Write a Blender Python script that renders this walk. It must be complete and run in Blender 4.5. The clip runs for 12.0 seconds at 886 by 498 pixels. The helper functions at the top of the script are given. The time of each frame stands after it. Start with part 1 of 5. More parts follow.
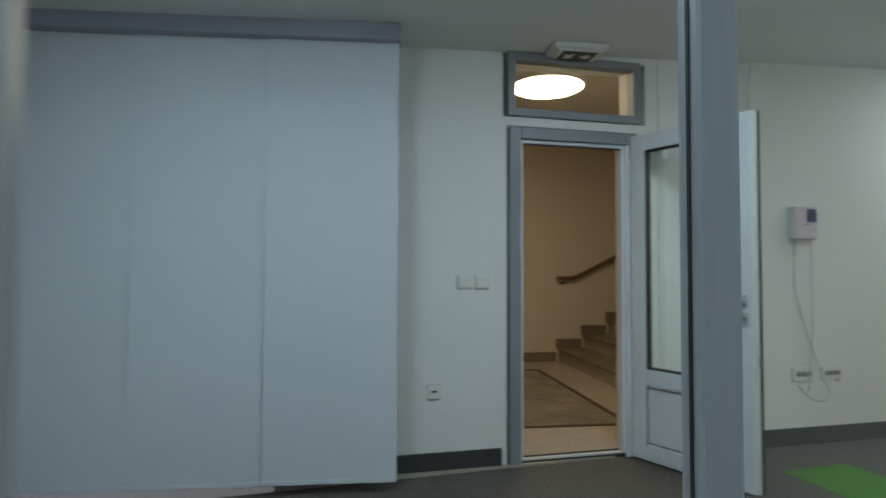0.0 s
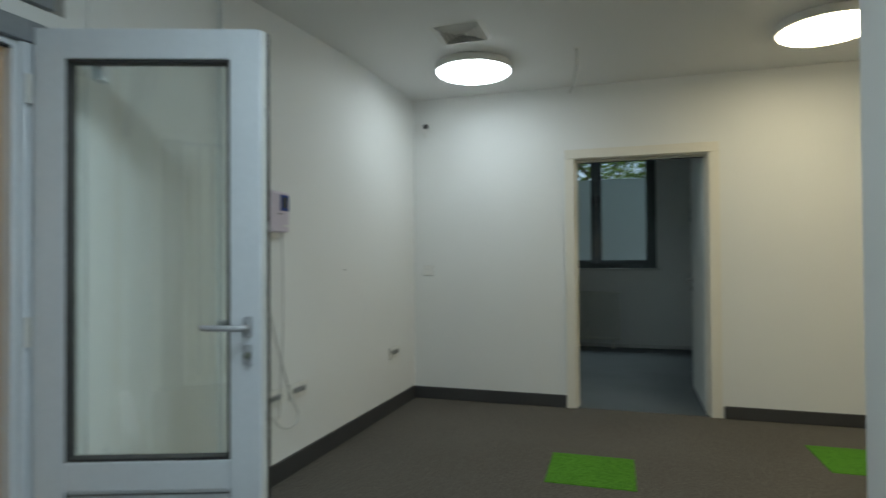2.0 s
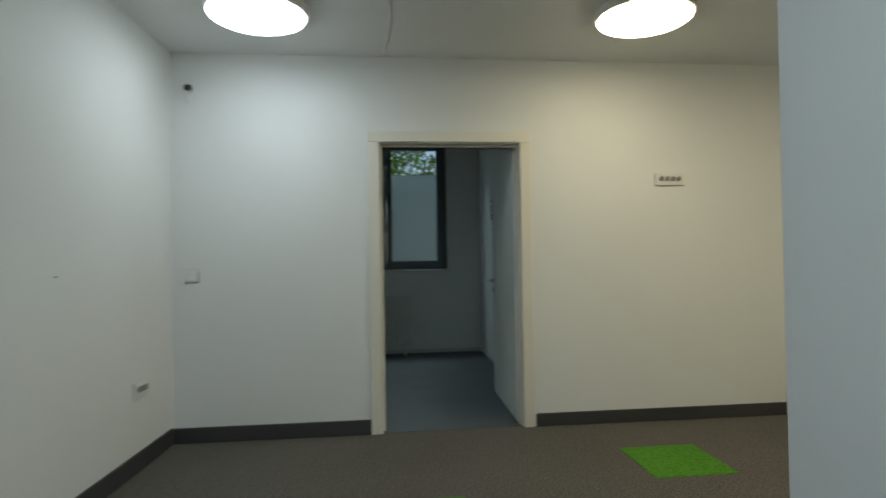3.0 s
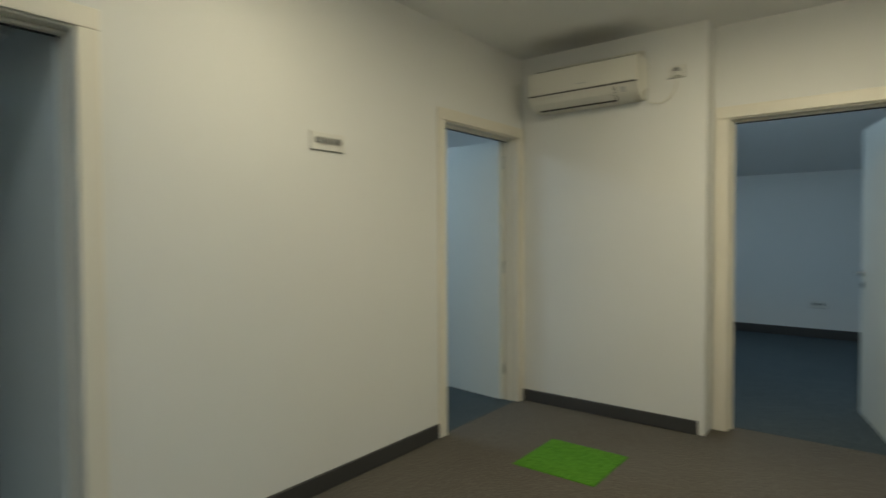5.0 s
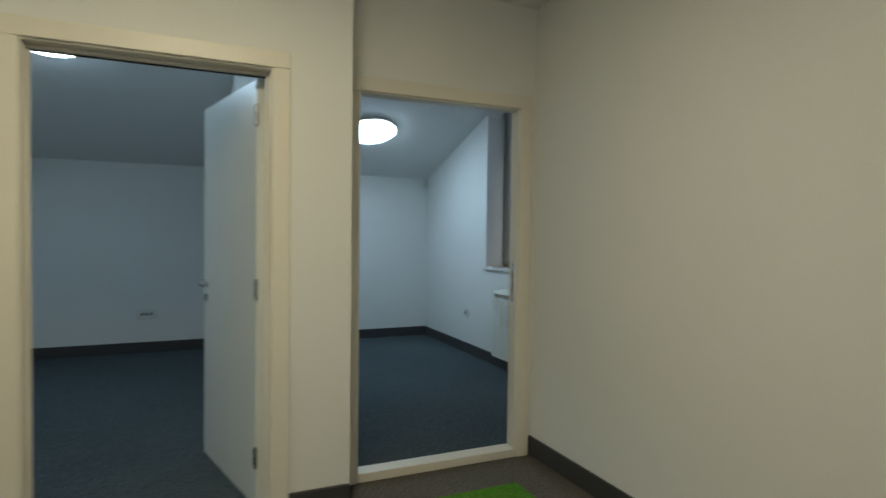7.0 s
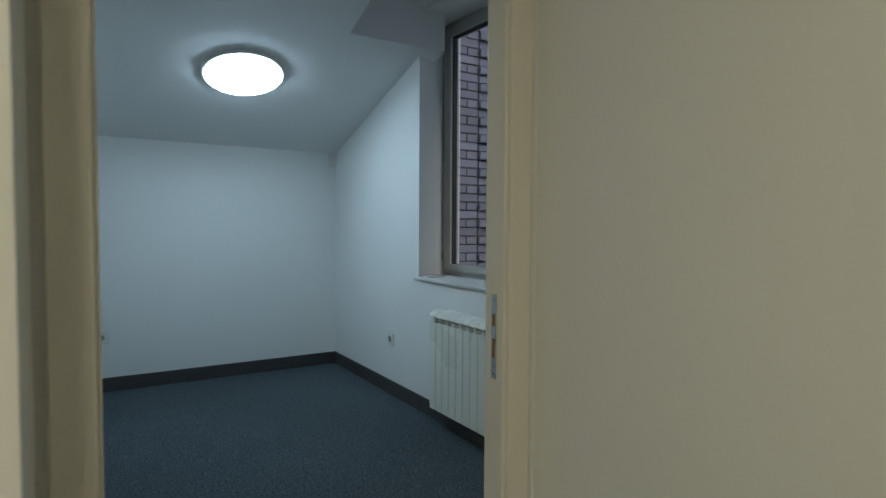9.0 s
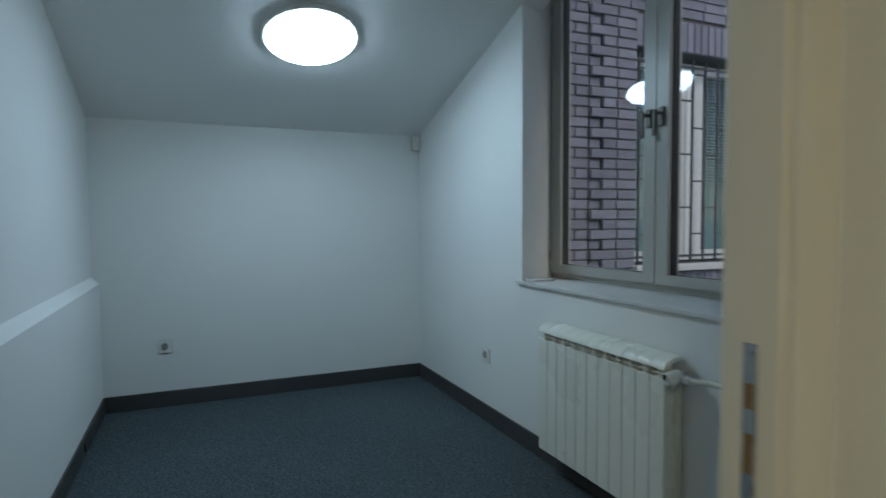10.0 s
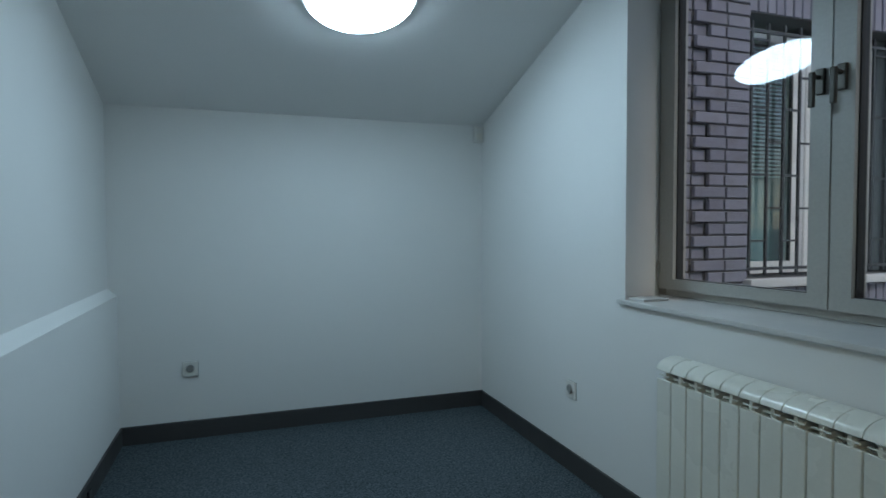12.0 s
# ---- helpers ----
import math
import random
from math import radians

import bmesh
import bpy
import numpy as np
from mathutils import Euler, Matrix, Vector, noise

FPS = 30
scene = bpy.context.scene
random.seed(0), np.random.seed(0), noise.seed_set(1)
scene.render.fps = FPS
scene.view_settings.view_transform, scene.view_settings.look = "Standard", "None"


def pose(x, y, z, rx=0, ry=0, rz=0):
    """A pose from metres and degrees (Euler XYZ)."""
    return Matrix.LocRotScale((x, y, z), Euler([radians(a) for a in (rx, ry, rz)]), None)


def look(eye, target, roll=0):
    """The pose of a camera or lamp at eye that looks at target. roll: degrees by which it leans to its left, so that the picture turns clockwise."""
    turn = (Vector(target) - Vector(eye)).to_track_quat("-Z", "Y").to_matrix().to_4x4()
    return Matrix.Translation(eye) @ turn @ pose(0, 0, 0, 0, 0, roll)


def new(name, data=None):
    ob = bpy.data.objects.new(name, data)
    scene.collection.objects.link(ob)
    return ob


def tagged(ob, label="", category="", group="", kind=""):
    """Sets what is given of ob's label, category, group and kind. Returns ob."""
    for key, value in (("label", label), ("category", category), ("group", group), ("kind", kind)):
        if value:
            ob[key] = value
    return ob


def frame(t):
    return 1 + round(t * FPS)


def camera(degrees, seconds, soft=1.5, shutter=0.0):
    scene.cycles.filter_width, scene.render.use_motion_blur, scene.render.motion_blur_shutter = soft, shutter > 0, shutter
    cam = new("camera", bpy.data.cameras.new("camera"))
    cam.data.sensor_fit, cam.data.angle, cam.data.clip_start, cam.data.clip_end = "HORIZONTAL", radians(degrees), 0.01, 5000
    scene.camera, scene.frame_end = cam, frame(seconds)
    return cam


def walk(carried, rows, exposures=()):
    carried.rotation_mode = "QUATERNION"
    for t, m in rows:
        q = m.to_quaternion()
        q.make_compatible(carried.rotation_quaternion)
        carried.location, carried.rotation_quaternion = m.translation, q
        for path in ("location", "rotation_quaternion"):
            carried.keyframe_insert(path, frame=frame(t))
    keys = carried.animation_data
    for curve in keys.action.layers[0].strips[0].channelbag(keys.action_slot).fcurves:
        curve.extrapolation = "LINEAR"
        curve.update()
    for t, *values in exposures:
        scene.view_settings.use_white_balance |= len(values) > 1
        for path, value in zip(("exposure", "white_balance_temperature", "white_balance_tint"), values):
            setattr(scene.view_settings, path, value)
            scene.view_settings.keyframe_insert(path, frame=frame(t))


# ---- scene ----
cam = camera(76.0, 12.0, soft=1.5, shutter=0.4)
PATH = [
    (0, (-0.388, 0.574, 1.187), (0.165, 2.495, 1.258), 0.2),
    (0.5, (-0.26, 0.881, 1.237), (0.647, 2.663, 1.28), -0.0),
    (1, (-0.111, 1.287, 1.217), (1.122, 2.861, 1.271), -0.3),
    (1.5, (0.064, 1.612, 1.264), (1.68, 2.79, 1.287), 0.1),
    (2, (0.34, 1.848, 1.255), (2.254, 2.426, 1.283), -0.4),
    (2.5, (0.678, 2.0, 1.248), (2.669, 2.189, 1.272), -0.7),
    (2.7, (0.837, 2.066, 1.231), (2.836, 2.106, 1.256), -0.7),
    (4.3, (2.361, 2.237, 1.236), (4.06, 1.182, 1.239), -1.6),
    (4.5, (2.482, 2.15, 1.284), (4.155, 1.054, 1.263), -0.9),
    (5, (2.883, 1.929, 1.323), (4.118, 0.356, 1.266), -0.3),
    (5.5, (3.095, 1.674, 1.308), (3.801, -0.196, 1.26), -0.2),
    (6, (3.275, 1.312, 1.331), (3.422, -0.682, 1.278), 0.3),
    (6.5, (3.222, 0.887, 1.318), (2.798, -1.067, 1.263), 0.7),
    (7, (3.096, 0.51, 1.319), (2.288, -1.318, 1.269), 0.7),
    (7.5, (2.863, 0.054, 1.349), (1.842, -1.665, 1.295), 0.7),
    (7.7, (2.767, -0.108, 1.353), (1.705, -1.802, 1.289), 0.4),
    (9.3, (2.189, -1.396, 1.354), (1.142, -3.098, 1.265), 0.2),
    (9.5, (2.104, -1.562, 1.371), (1.113, -3.296, 1.272), 0.0),
    (10, (2.026, -1.894, 1.326), (1.228, -3.725, 1.231), -0.3),
    (10.5, (2.051, -2.206, 1.325), (1.356, -4.079, 1.233), -0.3),
    (11, (2.043, -2.433, 1.311), (1.395, -4.323, 1.224), -0.2),
    (11.5, (2.007, -2.586, 1.318), (1.384, -4.485, 1.236), -0.2),
    (12, (1.917, -2.581, 1.31), (1.258, -4.467, 1.237), -0.2),
]
walk(cam, [(t, look(eye, target, roll)) for t, eye, target, roll in PATH])

# ---- world, sun, exposure ----
scene.view_settings.exposure = 0.0
world = bpy.data.worlds.new("sky")
scene.world = world
world.use_nodes = True
wn = world.node_tree
sky = wn.nodes.new("ShaderNodeTexSky")
sky.sky_type, sky.sun_disc = "NISHITA", False
sky.sun_elevation, sky.sun_rotation = radians(46), radians(-13)
wn.links.new(sky.outputs[0], wn.nodes["Background"].inputs[0])
wn.nodes["Background"].inputs[1].default_value = 0.15
sun = new("sun", bpy.data.lights.new("sun", "SUN"))
sun.data.energy, sun.data.angle, sun.data.color = 0.9, radians(20), (1.0, 0.97, 0.93)
sun.matrix_world = look((-6, 25, 27), (0, 0, 0))
# area lamp added outside the window, out of view, standing in for sky light in the unlit room
sky_fill = new("window_sky_fill", bpy.data.lights.new("window_sky_fill", "AREA"))
sky_fill.data.shape, sky_fill.data.size, sky_fill.data.size_y = "RECTANGLE", 2.0, 0.8
sky_fill.data.energy, sky_fill.data.color = 54.0, (0.72, 0.95, 1.0)
sky_fill.matrix_world = look((9.4, 2.275, 3.45), (7.5, 1.9, 0.6))
COOL, WARM, ROOM, STAIR, ENTRY = (0.81, 0.94, 1.0), (0.98, 0.88, 0.60), (0.57, 0.81, 1.0), (1.0, 0.82, 0.54), (0.71, 0.91, 1.02)
POWER = {"cool": 13.5, "warm": 14.5, "end": 34.0, "room": 31.0, "mid": 23.0, "stair": 25.0, "entry": 22.5}

# ---- materials ----


def shader(name):
    mat = bpy.data.materials.new(name)
    mat.use_nodes = True
    n = mat.node_tree.nodes
    return mat, n, mat.node_tree.links, n["Principled BSDF"]


def ramp_mix(n, li, fac, a, b):
    mix = n.new("ShaderNodeMix")
    mix.data_type = "RGBA"
    li.new(fac, mix.inputs[0])
    mix.inputs[6].default_value, mix.inputs[7].default_value = (*a, 1), (*b, 1)
    return mix.outputs[2]


def coords(n):
    return n.new("ShaderNodeTexCoord").outputs["Object"]


def noise_fac(n, li, scale, lo=0.35, hi=0.65, detail=4, vec=None, stretch=None):
    src = vec or coords(n)
    if stretch:
        mp = n.new("ShaderNodeMapping")
        mp.inputs["Scale"].default_value = stretch
        li.new(src, mp.inputs[0])
        src = mp.outputs[0]
    t = n.new("ShaderNodeTexNoise")
    t.inputs["Scale"].default_value, t.inputs["Detail"].default_value = scale, detail
    li.new(src, t.inputs["Vector"])
    r = n.new("ShaderNodeMapRange")
    r.inputs[1].default_value, r.inputs[2].default_value = lo, hi
    li.new(t.outputs[0], r.inputs[0])
    return r.outputs[0], t.outputs[0]


def surface(name, a, b, rough=0.6, metal=0.0, big=1.3, fine=120, bump=0.05, dist=0.002, spec=0.5, rough_var=0.08, stretch=None):
    """Two colours mixed by a large and a fine noise, with fine relief."""
    mat, n, li, p = shader(name)
    f1, _ = noise_fac(n, li, big, 0.3, 0.7)
    f2, raw = noise_fac(n, li, fine, 0.3, 0.7, 3, None, stretch)
    m = n.new("ShaderNodeMath")
    m.operation = "MULTIPLY_ADD"
    m.inputs[1].default_value = 0.5
    li.new(f1, m.inputs[0])
    h = n.new("ShaderNodeMath")
    h.operation = "MULTIPLY"
    h.inputs[1].default_value = 0.5
    li.new(f2, h.inputs[0])
    li.new(h.outputs[0], m.inputs[2])
    li.new(ramp_mix(n, li, m.outputs[0], a, b), p.inputs["Base Color"])
    p.inputs["Metallic"].default_value = metal
    p.inputs["Specular IOR Level"].default_value = spec
    rr = n.new("ShaderNodeMapRange")
    rr.inputs[3].default_value, rr.inputs[4].default_value = rough - rough_var, rough + rough_var
    li.new(f1, rr.inputs[0])
    li.new(rr.outputs[0], p.inputs["Roughness"])
    if bump:
        bp = n.new("ShaderNodeBump")
        bp.inputs["Strength"].default_value, bp.inputs["Distance"].default_value = bump, dist
        li.new(raw, bp.inputs["Height"])
        li.new(bp.outputs[0], p.inputs["Normal"])
    return mat


def carpet(name, a, b, c):
    """Looped pile: speckle of three tones, soft worn patches, strong fine relief."""
    mat, n, li, p = shader(name)
    f1, _ = noise_fac(n, li, 0.9, 0.35, 0.65, 5)
    f2, raw = noise_fac(n, li, 95, 0.38, 0.62, 3)
    f3, raw3 = noise_fac(n, li, 22, 0.38, 0.62, 5)
    col = ramp_mix(n, li, f2, a, b)
    mx = n.new("ShaderNodeMix")
    mx.data_type = "RGBA"
    k = n.new("ShaderNodeMath")
    k.operation = "MULTIPLY"
    k.inputs[1].default_value = 0.45
    li.new(f3, k.inputs[0])
    li.new(k.outputs[0], mx.inputs[0])
    li.new(col, mx.inputs[6])
    mx.inputs[7].default_value = (*c, 1)
    mz = n.new("ShaderNodeMix")
    mz.data_type, mz.blend_type = "RGBA", "MULTIPLY"
    k2 = n.new("ShaderNodeMath")
    k2.operation = "MULTIPLY"
    k2.inputs[1].default_value = 0.4
    li.new(f1, k2.inputs[0])
    li.new(k2.outputs[0], mz.inputs[0])
    li.new(mx.outputs[2], mz.inputs[6])
    mz.inputs[7].default_value = (0.7, 0.68, 0.66, 1)
    li.new(mz.outputs[2], p.inputs["Base Color"])
    p.inputs["Roughness"].default_value = 0.95
    p.inputs["Specular IOR Level"].default_value = 0.15
    add = n.new("ShaderNodeMath")
    li.new(raw, add.inputs[0])
    li.new(raw3, add.inputs[1])
    bp = n.new("ShaderNodeBump")
    bp.inputs["Strength"].default_value, bp.inputs["Distance"].default_value = 0.6, 0.004
    li.new(add.outputs[0], bp.inputs["Height"])
    li.new(bp.outputs[0], p.inputs["Normal"])
    return mat


def glow(name, colour, strength):
    mat, n, li, p = shader(name)
    p.inputs["Base Color"].default_value = (0.85, 0.85, 0.85, 1)
    p.inputs["Roughness"].default_value = 0.4
    p.inputs["Emission Color"].default_value = (*colour, 1)
    p.inputs["Emission Strength"].default_value = strength
    return mat


def glass(name, tint=(1, 1, 1), rough=0.0, ior=1.45):
    mat, n, li, p = shader(name)
    p.inputs["Base Color"].default_value = (*tint, 1)
    p.inputs["Roughness"].default_value = rough
    p.inputs["IOR"].default_value = ior
    p.inputs["Transmission Weight"].default_value = 1.0
    return mat


def brick_material(name, a, b, dark):
    mat, n, li, p = shader(name)
    ad = n.new("ShaderNodeMath")
    li.new(n.new("ShaderNodeObjectInfo").outputs["Random"], ad.inputs[0])
    li.new(n.new("ShaderNodeNewGeometry").outputs["Random Per Island"], ad.inputs[1])
    fr = n.new("ShaderNodeMath")
    fr.operation = "FRACT"
    li.new(ad.outputs[0], fr.inputs[0])
    col = ramp_mix(n, li, fr.outputs[0], a, b)
    f, raw = noise_fac(n, li, 9, 0.5, 0.75, 5, n.new("ShaderNodeNewGeometry").outputs["Position"])
    mx = n.new("ShaderNodeMix")
    mx.data_type = "RGBA"
    k = n.new("ShaderNodeMath")
    k.operation = "MULTIPLY"
    k.inputs[1].default_value = 0.55
    li.new(f, k.inputs[0])
    li.new(k.outputs[0], mx.inputs[0])
    li.new(col, mx.inputs[6])
    mx.inputs[7].default_value = (*dark, 1)
    li.new(mx.outputs[2], p.inputs["Base Color"])
    p.inputs["Roughness"].default_value = 0.85
    bp = n.new("ShaderNodeBump")
    bp.inputs["Strength"].default_value, bp.inputs["Distance"].default_value = 0.35, 0.004
    f4, raw4 = noise_fac(n, li, 70, 0.3, 0.7, 4, n.new("ShaderNodeNewGeometry").outputs["Position"])
    li.new(raw4, bp.inputs["Height"])
    li.new(bp.outputs[0], p.inputs["Normal"])
    return mat


WALL = surface("wall_paint", (0.80, 0.80, 0.78), (0.74, 0.74, 0.72), 0.62, big=0.8, fine=260, bump=0.12, dist=0.0012, spec=0.3)
def grey_patch(mat, centre, radius):
    """Mixes grey into the base colour in an uneven patch round a point."""
    n, li = mat.node_tree.nodes, mat.node_tree.links
    p = n["Principled BSDF"]
    old = p.inputs["Base Color"].links[0].from_socket
    src = n.new("ShaderNodeNewGeometry").outputs["Position"]
    sub = n.new("ShaderNodeVectorMath")
    sub.operation = "SUBTRACT"
    sub.inputs[1].default_value = centre
    li.new(src, sub.inputs[0])
    sc_n = n.new("ShaderNodeVectorMath")
    sc_n.operation = "MULTIPLY"
    sc_n.inputs[1].default_value = (1 / radius[0], 1 / radius[1], 1 / radius[2])
    li.new(sub.outputs[0], sc_n.inputs[0])
    ln = n.new("ShaderNodeVectorMath")
    ln.operation = "LENGTH"
    li.new(sc_n.outputs[0], ln.inputs[0])
    t = n.new("ShaderNodeTexNoise")
    t.inputs["Scale"].default_value = 5
    li.new(src, t.inputs["Vector"])
    ad = n.new("ShaderNodeMath")
    ad.operation = "MULTIPLY_ADD"
    ad.inputs[1].default_value = 0.5
    li.new(t.outputs[0], ad.inputs[0])
    li.new(ln.outputs["Value"], ad.inputs[2])
    mr = n.new("ShaderNodeMapRange")
    mr.interpolation_type = "SMOOTHSTEP"
    mr.inputs[1].default_value, mr.inputs[2].default_value, mr.inputs[3].default_value, mr.inputs[4].default_value = 0.35, 1.25, 0.4, 0.0
    li.new(ad.outputs[0], mr.inputs[0])
    mx = n.new("ShaderNodeMix")
    mx.data_type = "RGBA"
    li.new(mr.outputs[0], mx.inputs[0])
    li.new(old, mx.inputs[6])
    mx.inputs[7].default_value = (0.20, 0.19, 0.16, 1)
    li.new(mx.outputs[2], p.inputs["Base Color"])


CEIL = surface("ceiling_paint", (0.83, 0.83, 0.82), (0.78, 0.78, 0.77), 0.8, big=0.6, fine=200, bump=0.08, spec=0.2)
grey_patch(CEIL, (4.55, -1.8, 2.64), (0.62, 0.34, 0.3))
STAIRWALL = surface("stair_paint", (0.70, 0.63, 0.53), (0.64, 0.57, 0.47), 0.6, big=0.7, fine=180, bump=0.1, spec=0.3)
HALL_CARPET = carpet("grey_carpet", (0.065, 0.058, 0.050), (0.185, 0.168, 0.148), (0.105, 0.095, 0.085))
GREEN_CARPET = carpet("green_carpet", (0.05, 0.17, 0.015), (0.11, 0.30, 0.03), (0.08, 0.24, 0.02))
BLUE_CARPET = carpet("blue_carpet", (0.027, 0.041, 0.051), (0.108, 0.133, 0.147), (0.064, 0.080, 0.090))
VINYL = surface("grey_vinyl", (0.05, 0.056, 0.062), (0.07, 0.077, 0.083), 0.5, big=1.1, fine=90, bump=0.03)
SKIRT = surface("dark_skirting", (0.038, 0.038, 0.039), (0.056, 0.055, 0.055), 0.55, big=3, fine=150, bump=0.05)
SKIRT_WHITE = surface("white_skirting", (0.62, 0.62, 0.60), (0.55, 0.55, 0.53), 0.5, bump=0.03)
FRAME = surface("cream_frame", (0.78, 0.74, 0.65), (0.74, 0.70, 0.61), 0.42, big=1.5, fine=40, bump=0.008, stretch=(8, 8, 0.5))
LEAF = surface("pale_laminate", (0.76, 0.78, 0.74), (0.70, 0.72, 0.69), 0.38, big=1.0, fine=60, bump=0.02, stretch=(6, 6, 0.4))
EDGE = surface("dark_gasket", (0.02, 0.02, 0.02), (0.035, 0.035, 0.035), 0.6, bump=0.0)
PVC = surface("white_pvc", (0.74, 0.77, 0.80), (0.69, 0.72, 0.75), 0.34, big=1.2, fine=50, bump=0.01, rough_var=0.02)
GREYFRAME = surface("grey_painted_steel", (0.27, 0.29, 0.31), (0.22, 0.24, 0.26), 0.42, big=2, fine=90, bump=0.04)
ALU = surface("aluminium", (0.46, 0.48, 0.51), (0.40, 0.42, 0.45), 0.4, metal=0.15, big=2, fine=140, bump=0.03, stretch=(1, 1, 0.05))
PANEL = surface("white_fabric_panel", (0.70, 0.73, 0.78), (0.65, 0.68, 0.73), 0.75, big=0.7, fine=220, bump=0.10, spec=0.2, stretch=(1, 1, 0.25))
RAIL = surface("lavender_rail", (0.36, 0.36, 0.43), (0.31, 0.31, 0.38), 0.4, big=2, fine=80, bump=0.02)
CHROME = surface("brushed_chrome", (0.62, 0.62, 0.61), (0.5, 0.5, 0.5), 0.25, metal=1.0, big=8, fine=200, bump=0.02)
PLASTIC = surface("white_plastic", (0.76, 0.75, 0.71), (0.71, 0.70, 0.66), 0.32, big=4, fine=100, bump=0.0)
AC_PLASTIC = surface("ivory_plastic", (0.75, 0.73, 0.66), (0.71, 0.69, 0.62), 0.3, big=3, fine=90, bump=0.0)
PINK_PLASTIC = surface("pale_lilac_plastic", (0.62, 0.55, 0.62), (0.57, 0.50, 0.57), 0.38, big=4, fine=90, bump=0.01)
BLACK = surface("black_plastic", (0.012, 0.012, 0.013), (0.02, 0.02, 0.022), 0.35, bump=0.0)
SCREEN = surface("blue_screen", (0.05, 0.07, 0.22), (0.08, 0.12, 0.34), 0.15, big=30, fine=200, bump=0.0)
RADIATOR = surface("radiator_enamel", (0.76, 0.76, 0.69), (0.71, 0.71, 0.64), 0.3, big=3, fine=80, bump=0.01)
WINFRAME = surface("beige_grey_window_frame", (0.42, 0.41, 0.38), (0.36, 0.35, 0.32), 0.38, big=2, fine=80, bump=0.02)
DARKFRAME = surface("dark_window_frame", (0.085, 0.105, 0.115), (0.11, 0.13, 0.14), 0.4, big=2, fine=80, bump=0.02)
MARBLE = surface("sill_stone", (0.62, 0.62, 0.60), (0.57, 0.57, 0.555), 0.5, big=5, fine=25, bump=0.0, rough_var=0.02)
TERRAZZO = surface("terrazzo", (0.52, 0.46, 0.38), (0.24, 0.20, 0.16), 0.5, big=60, fine=140, bump=0.03)
STAIRSTONE = surface("brown_stone", (0.25, 0.205, 0.155), (0.17, 0.14, 0.105), 0.45, big=3, fine=60, bump=0.05)
MAT_FLOOR = surface("worn_stone_floor", (0.27, 0.235, 0.175), (0.11, 0.095, 0.068), 0.36, big=2.6, fine=16, bump=0.04)
STRIP = surface("dark_brown_strip", (0.05, 0.035, 0.022), (0.075, 0.05, 0.03), 0.5, big=3, fine=60, bump=0.03)
WOOD = surface("handrail_wood", (0.20, 0.12, 0.06), (0.13, 0.075, 0.035), 0.4, big=3, fine=30, bump=0.04, stretch=(0.3, 4, 4))
RAW_WOOD = surface("raw_wood", (0.28, 0.18, 0.09), (0.20, 0.12, 0.06), 0.8, big=6, fine=60, bump=0.1)
CABLE = surface("grey_cable", (0.56, 0.56, 0.54), (0.50, 0.50, 0.48), 0.5, bump=0.0)
IRON = surface("black_iron", (0.02, 0.022, 0.025), (0.035, 0.035, 0.04), 0.5, big=5, fine=60, bump=0.1)
MORTAR = surface("dark_mortar", (0.07, 0.065, 0.065), (0.11, 0.10, 0.10), 0.95, big=4, fine=90, bump=0.3)
BRICK = brick_material("pale_brick", (0.25, 0.243, 0.295), (0.19, 0.183, 0.228), (0.145, 0.125, 0.125))
GROUND = surface("paving_ground", (0.20, 0.20, 0.19), (0.15, 0.15, 0.14), 0.9, big=0.7, fine=30, bump=0.2)
BARK = surface("bark", (0.09, 0.07, 0.05), (0.05, 0.04, 0.03), 0.9, big=4, fine=40, bump=0.4, dist=0.01)
EXIT_GREEN = surface("exit_green", (0.008, 0.04, 0.026), (0.012, 0.055, 0.035), 0.4, bump=0.0)
EXIT_WHITE = surface("exit_white", (0.8, 0.8, 0.78), (0.74, 0.74, 0.72), 0.4, bump=0.0)
CLEAR = glass("clear_glass", (0.97, 0.99, 0.98))
PANE = glass("window_glass", (0.93, 0.96, 0.96))
FROST = glass("frosted_film", (0.22, 0.26, 0.26), 0.5)
LEAF_GLASS = glass("reflective_glass", (0.90, 0.96, 0.93), 0.0, 1.9)
BRONZE = surface("dark_bronze", (0.055, 0.05, 0.045), (0.075, 0.07, 0.06), 0.4, metal=0.4, bump=0.0)
SATIN = surface("satin_aluminium", (0.50, 0.51, 0.53), (0.45, 0.46, 0.48), 0.35, metal=0.2, big=6, fine=120, bump=0.0)
INSERT = surface("socket_insert", (0.30, 0.30, 0.29), (0.25, 0.25, 0.24), 0.4, bump=0.0)
DIM_BACKDROP = surface("dim_backdrop", (0.24, 0.28, 0.25), (0.19, 0.23, 0.20), 0.15, big=0.8, fine=40, bump=0.0)
DIM_CORNER = surface("dim_corner", (0.20, 0.24, 0.22), (0.17, 0.20, 0.19), 0.45, big=1.5, fine=60, bump=0.02)
TEAL = surface("teal_blind", (0.10, 0.20, 0.22), (0.14, 0.25, 0.27), 0.5, big=4, fine=50, bump=0.0)
SHEER = surface("sheer_blind", (0.74, 0.76, 0.66), (0.64, 0.67, 0.57), 0.8, big=1.5, fine=60, bump=0.02, stretch=(4, 4, 0.2))


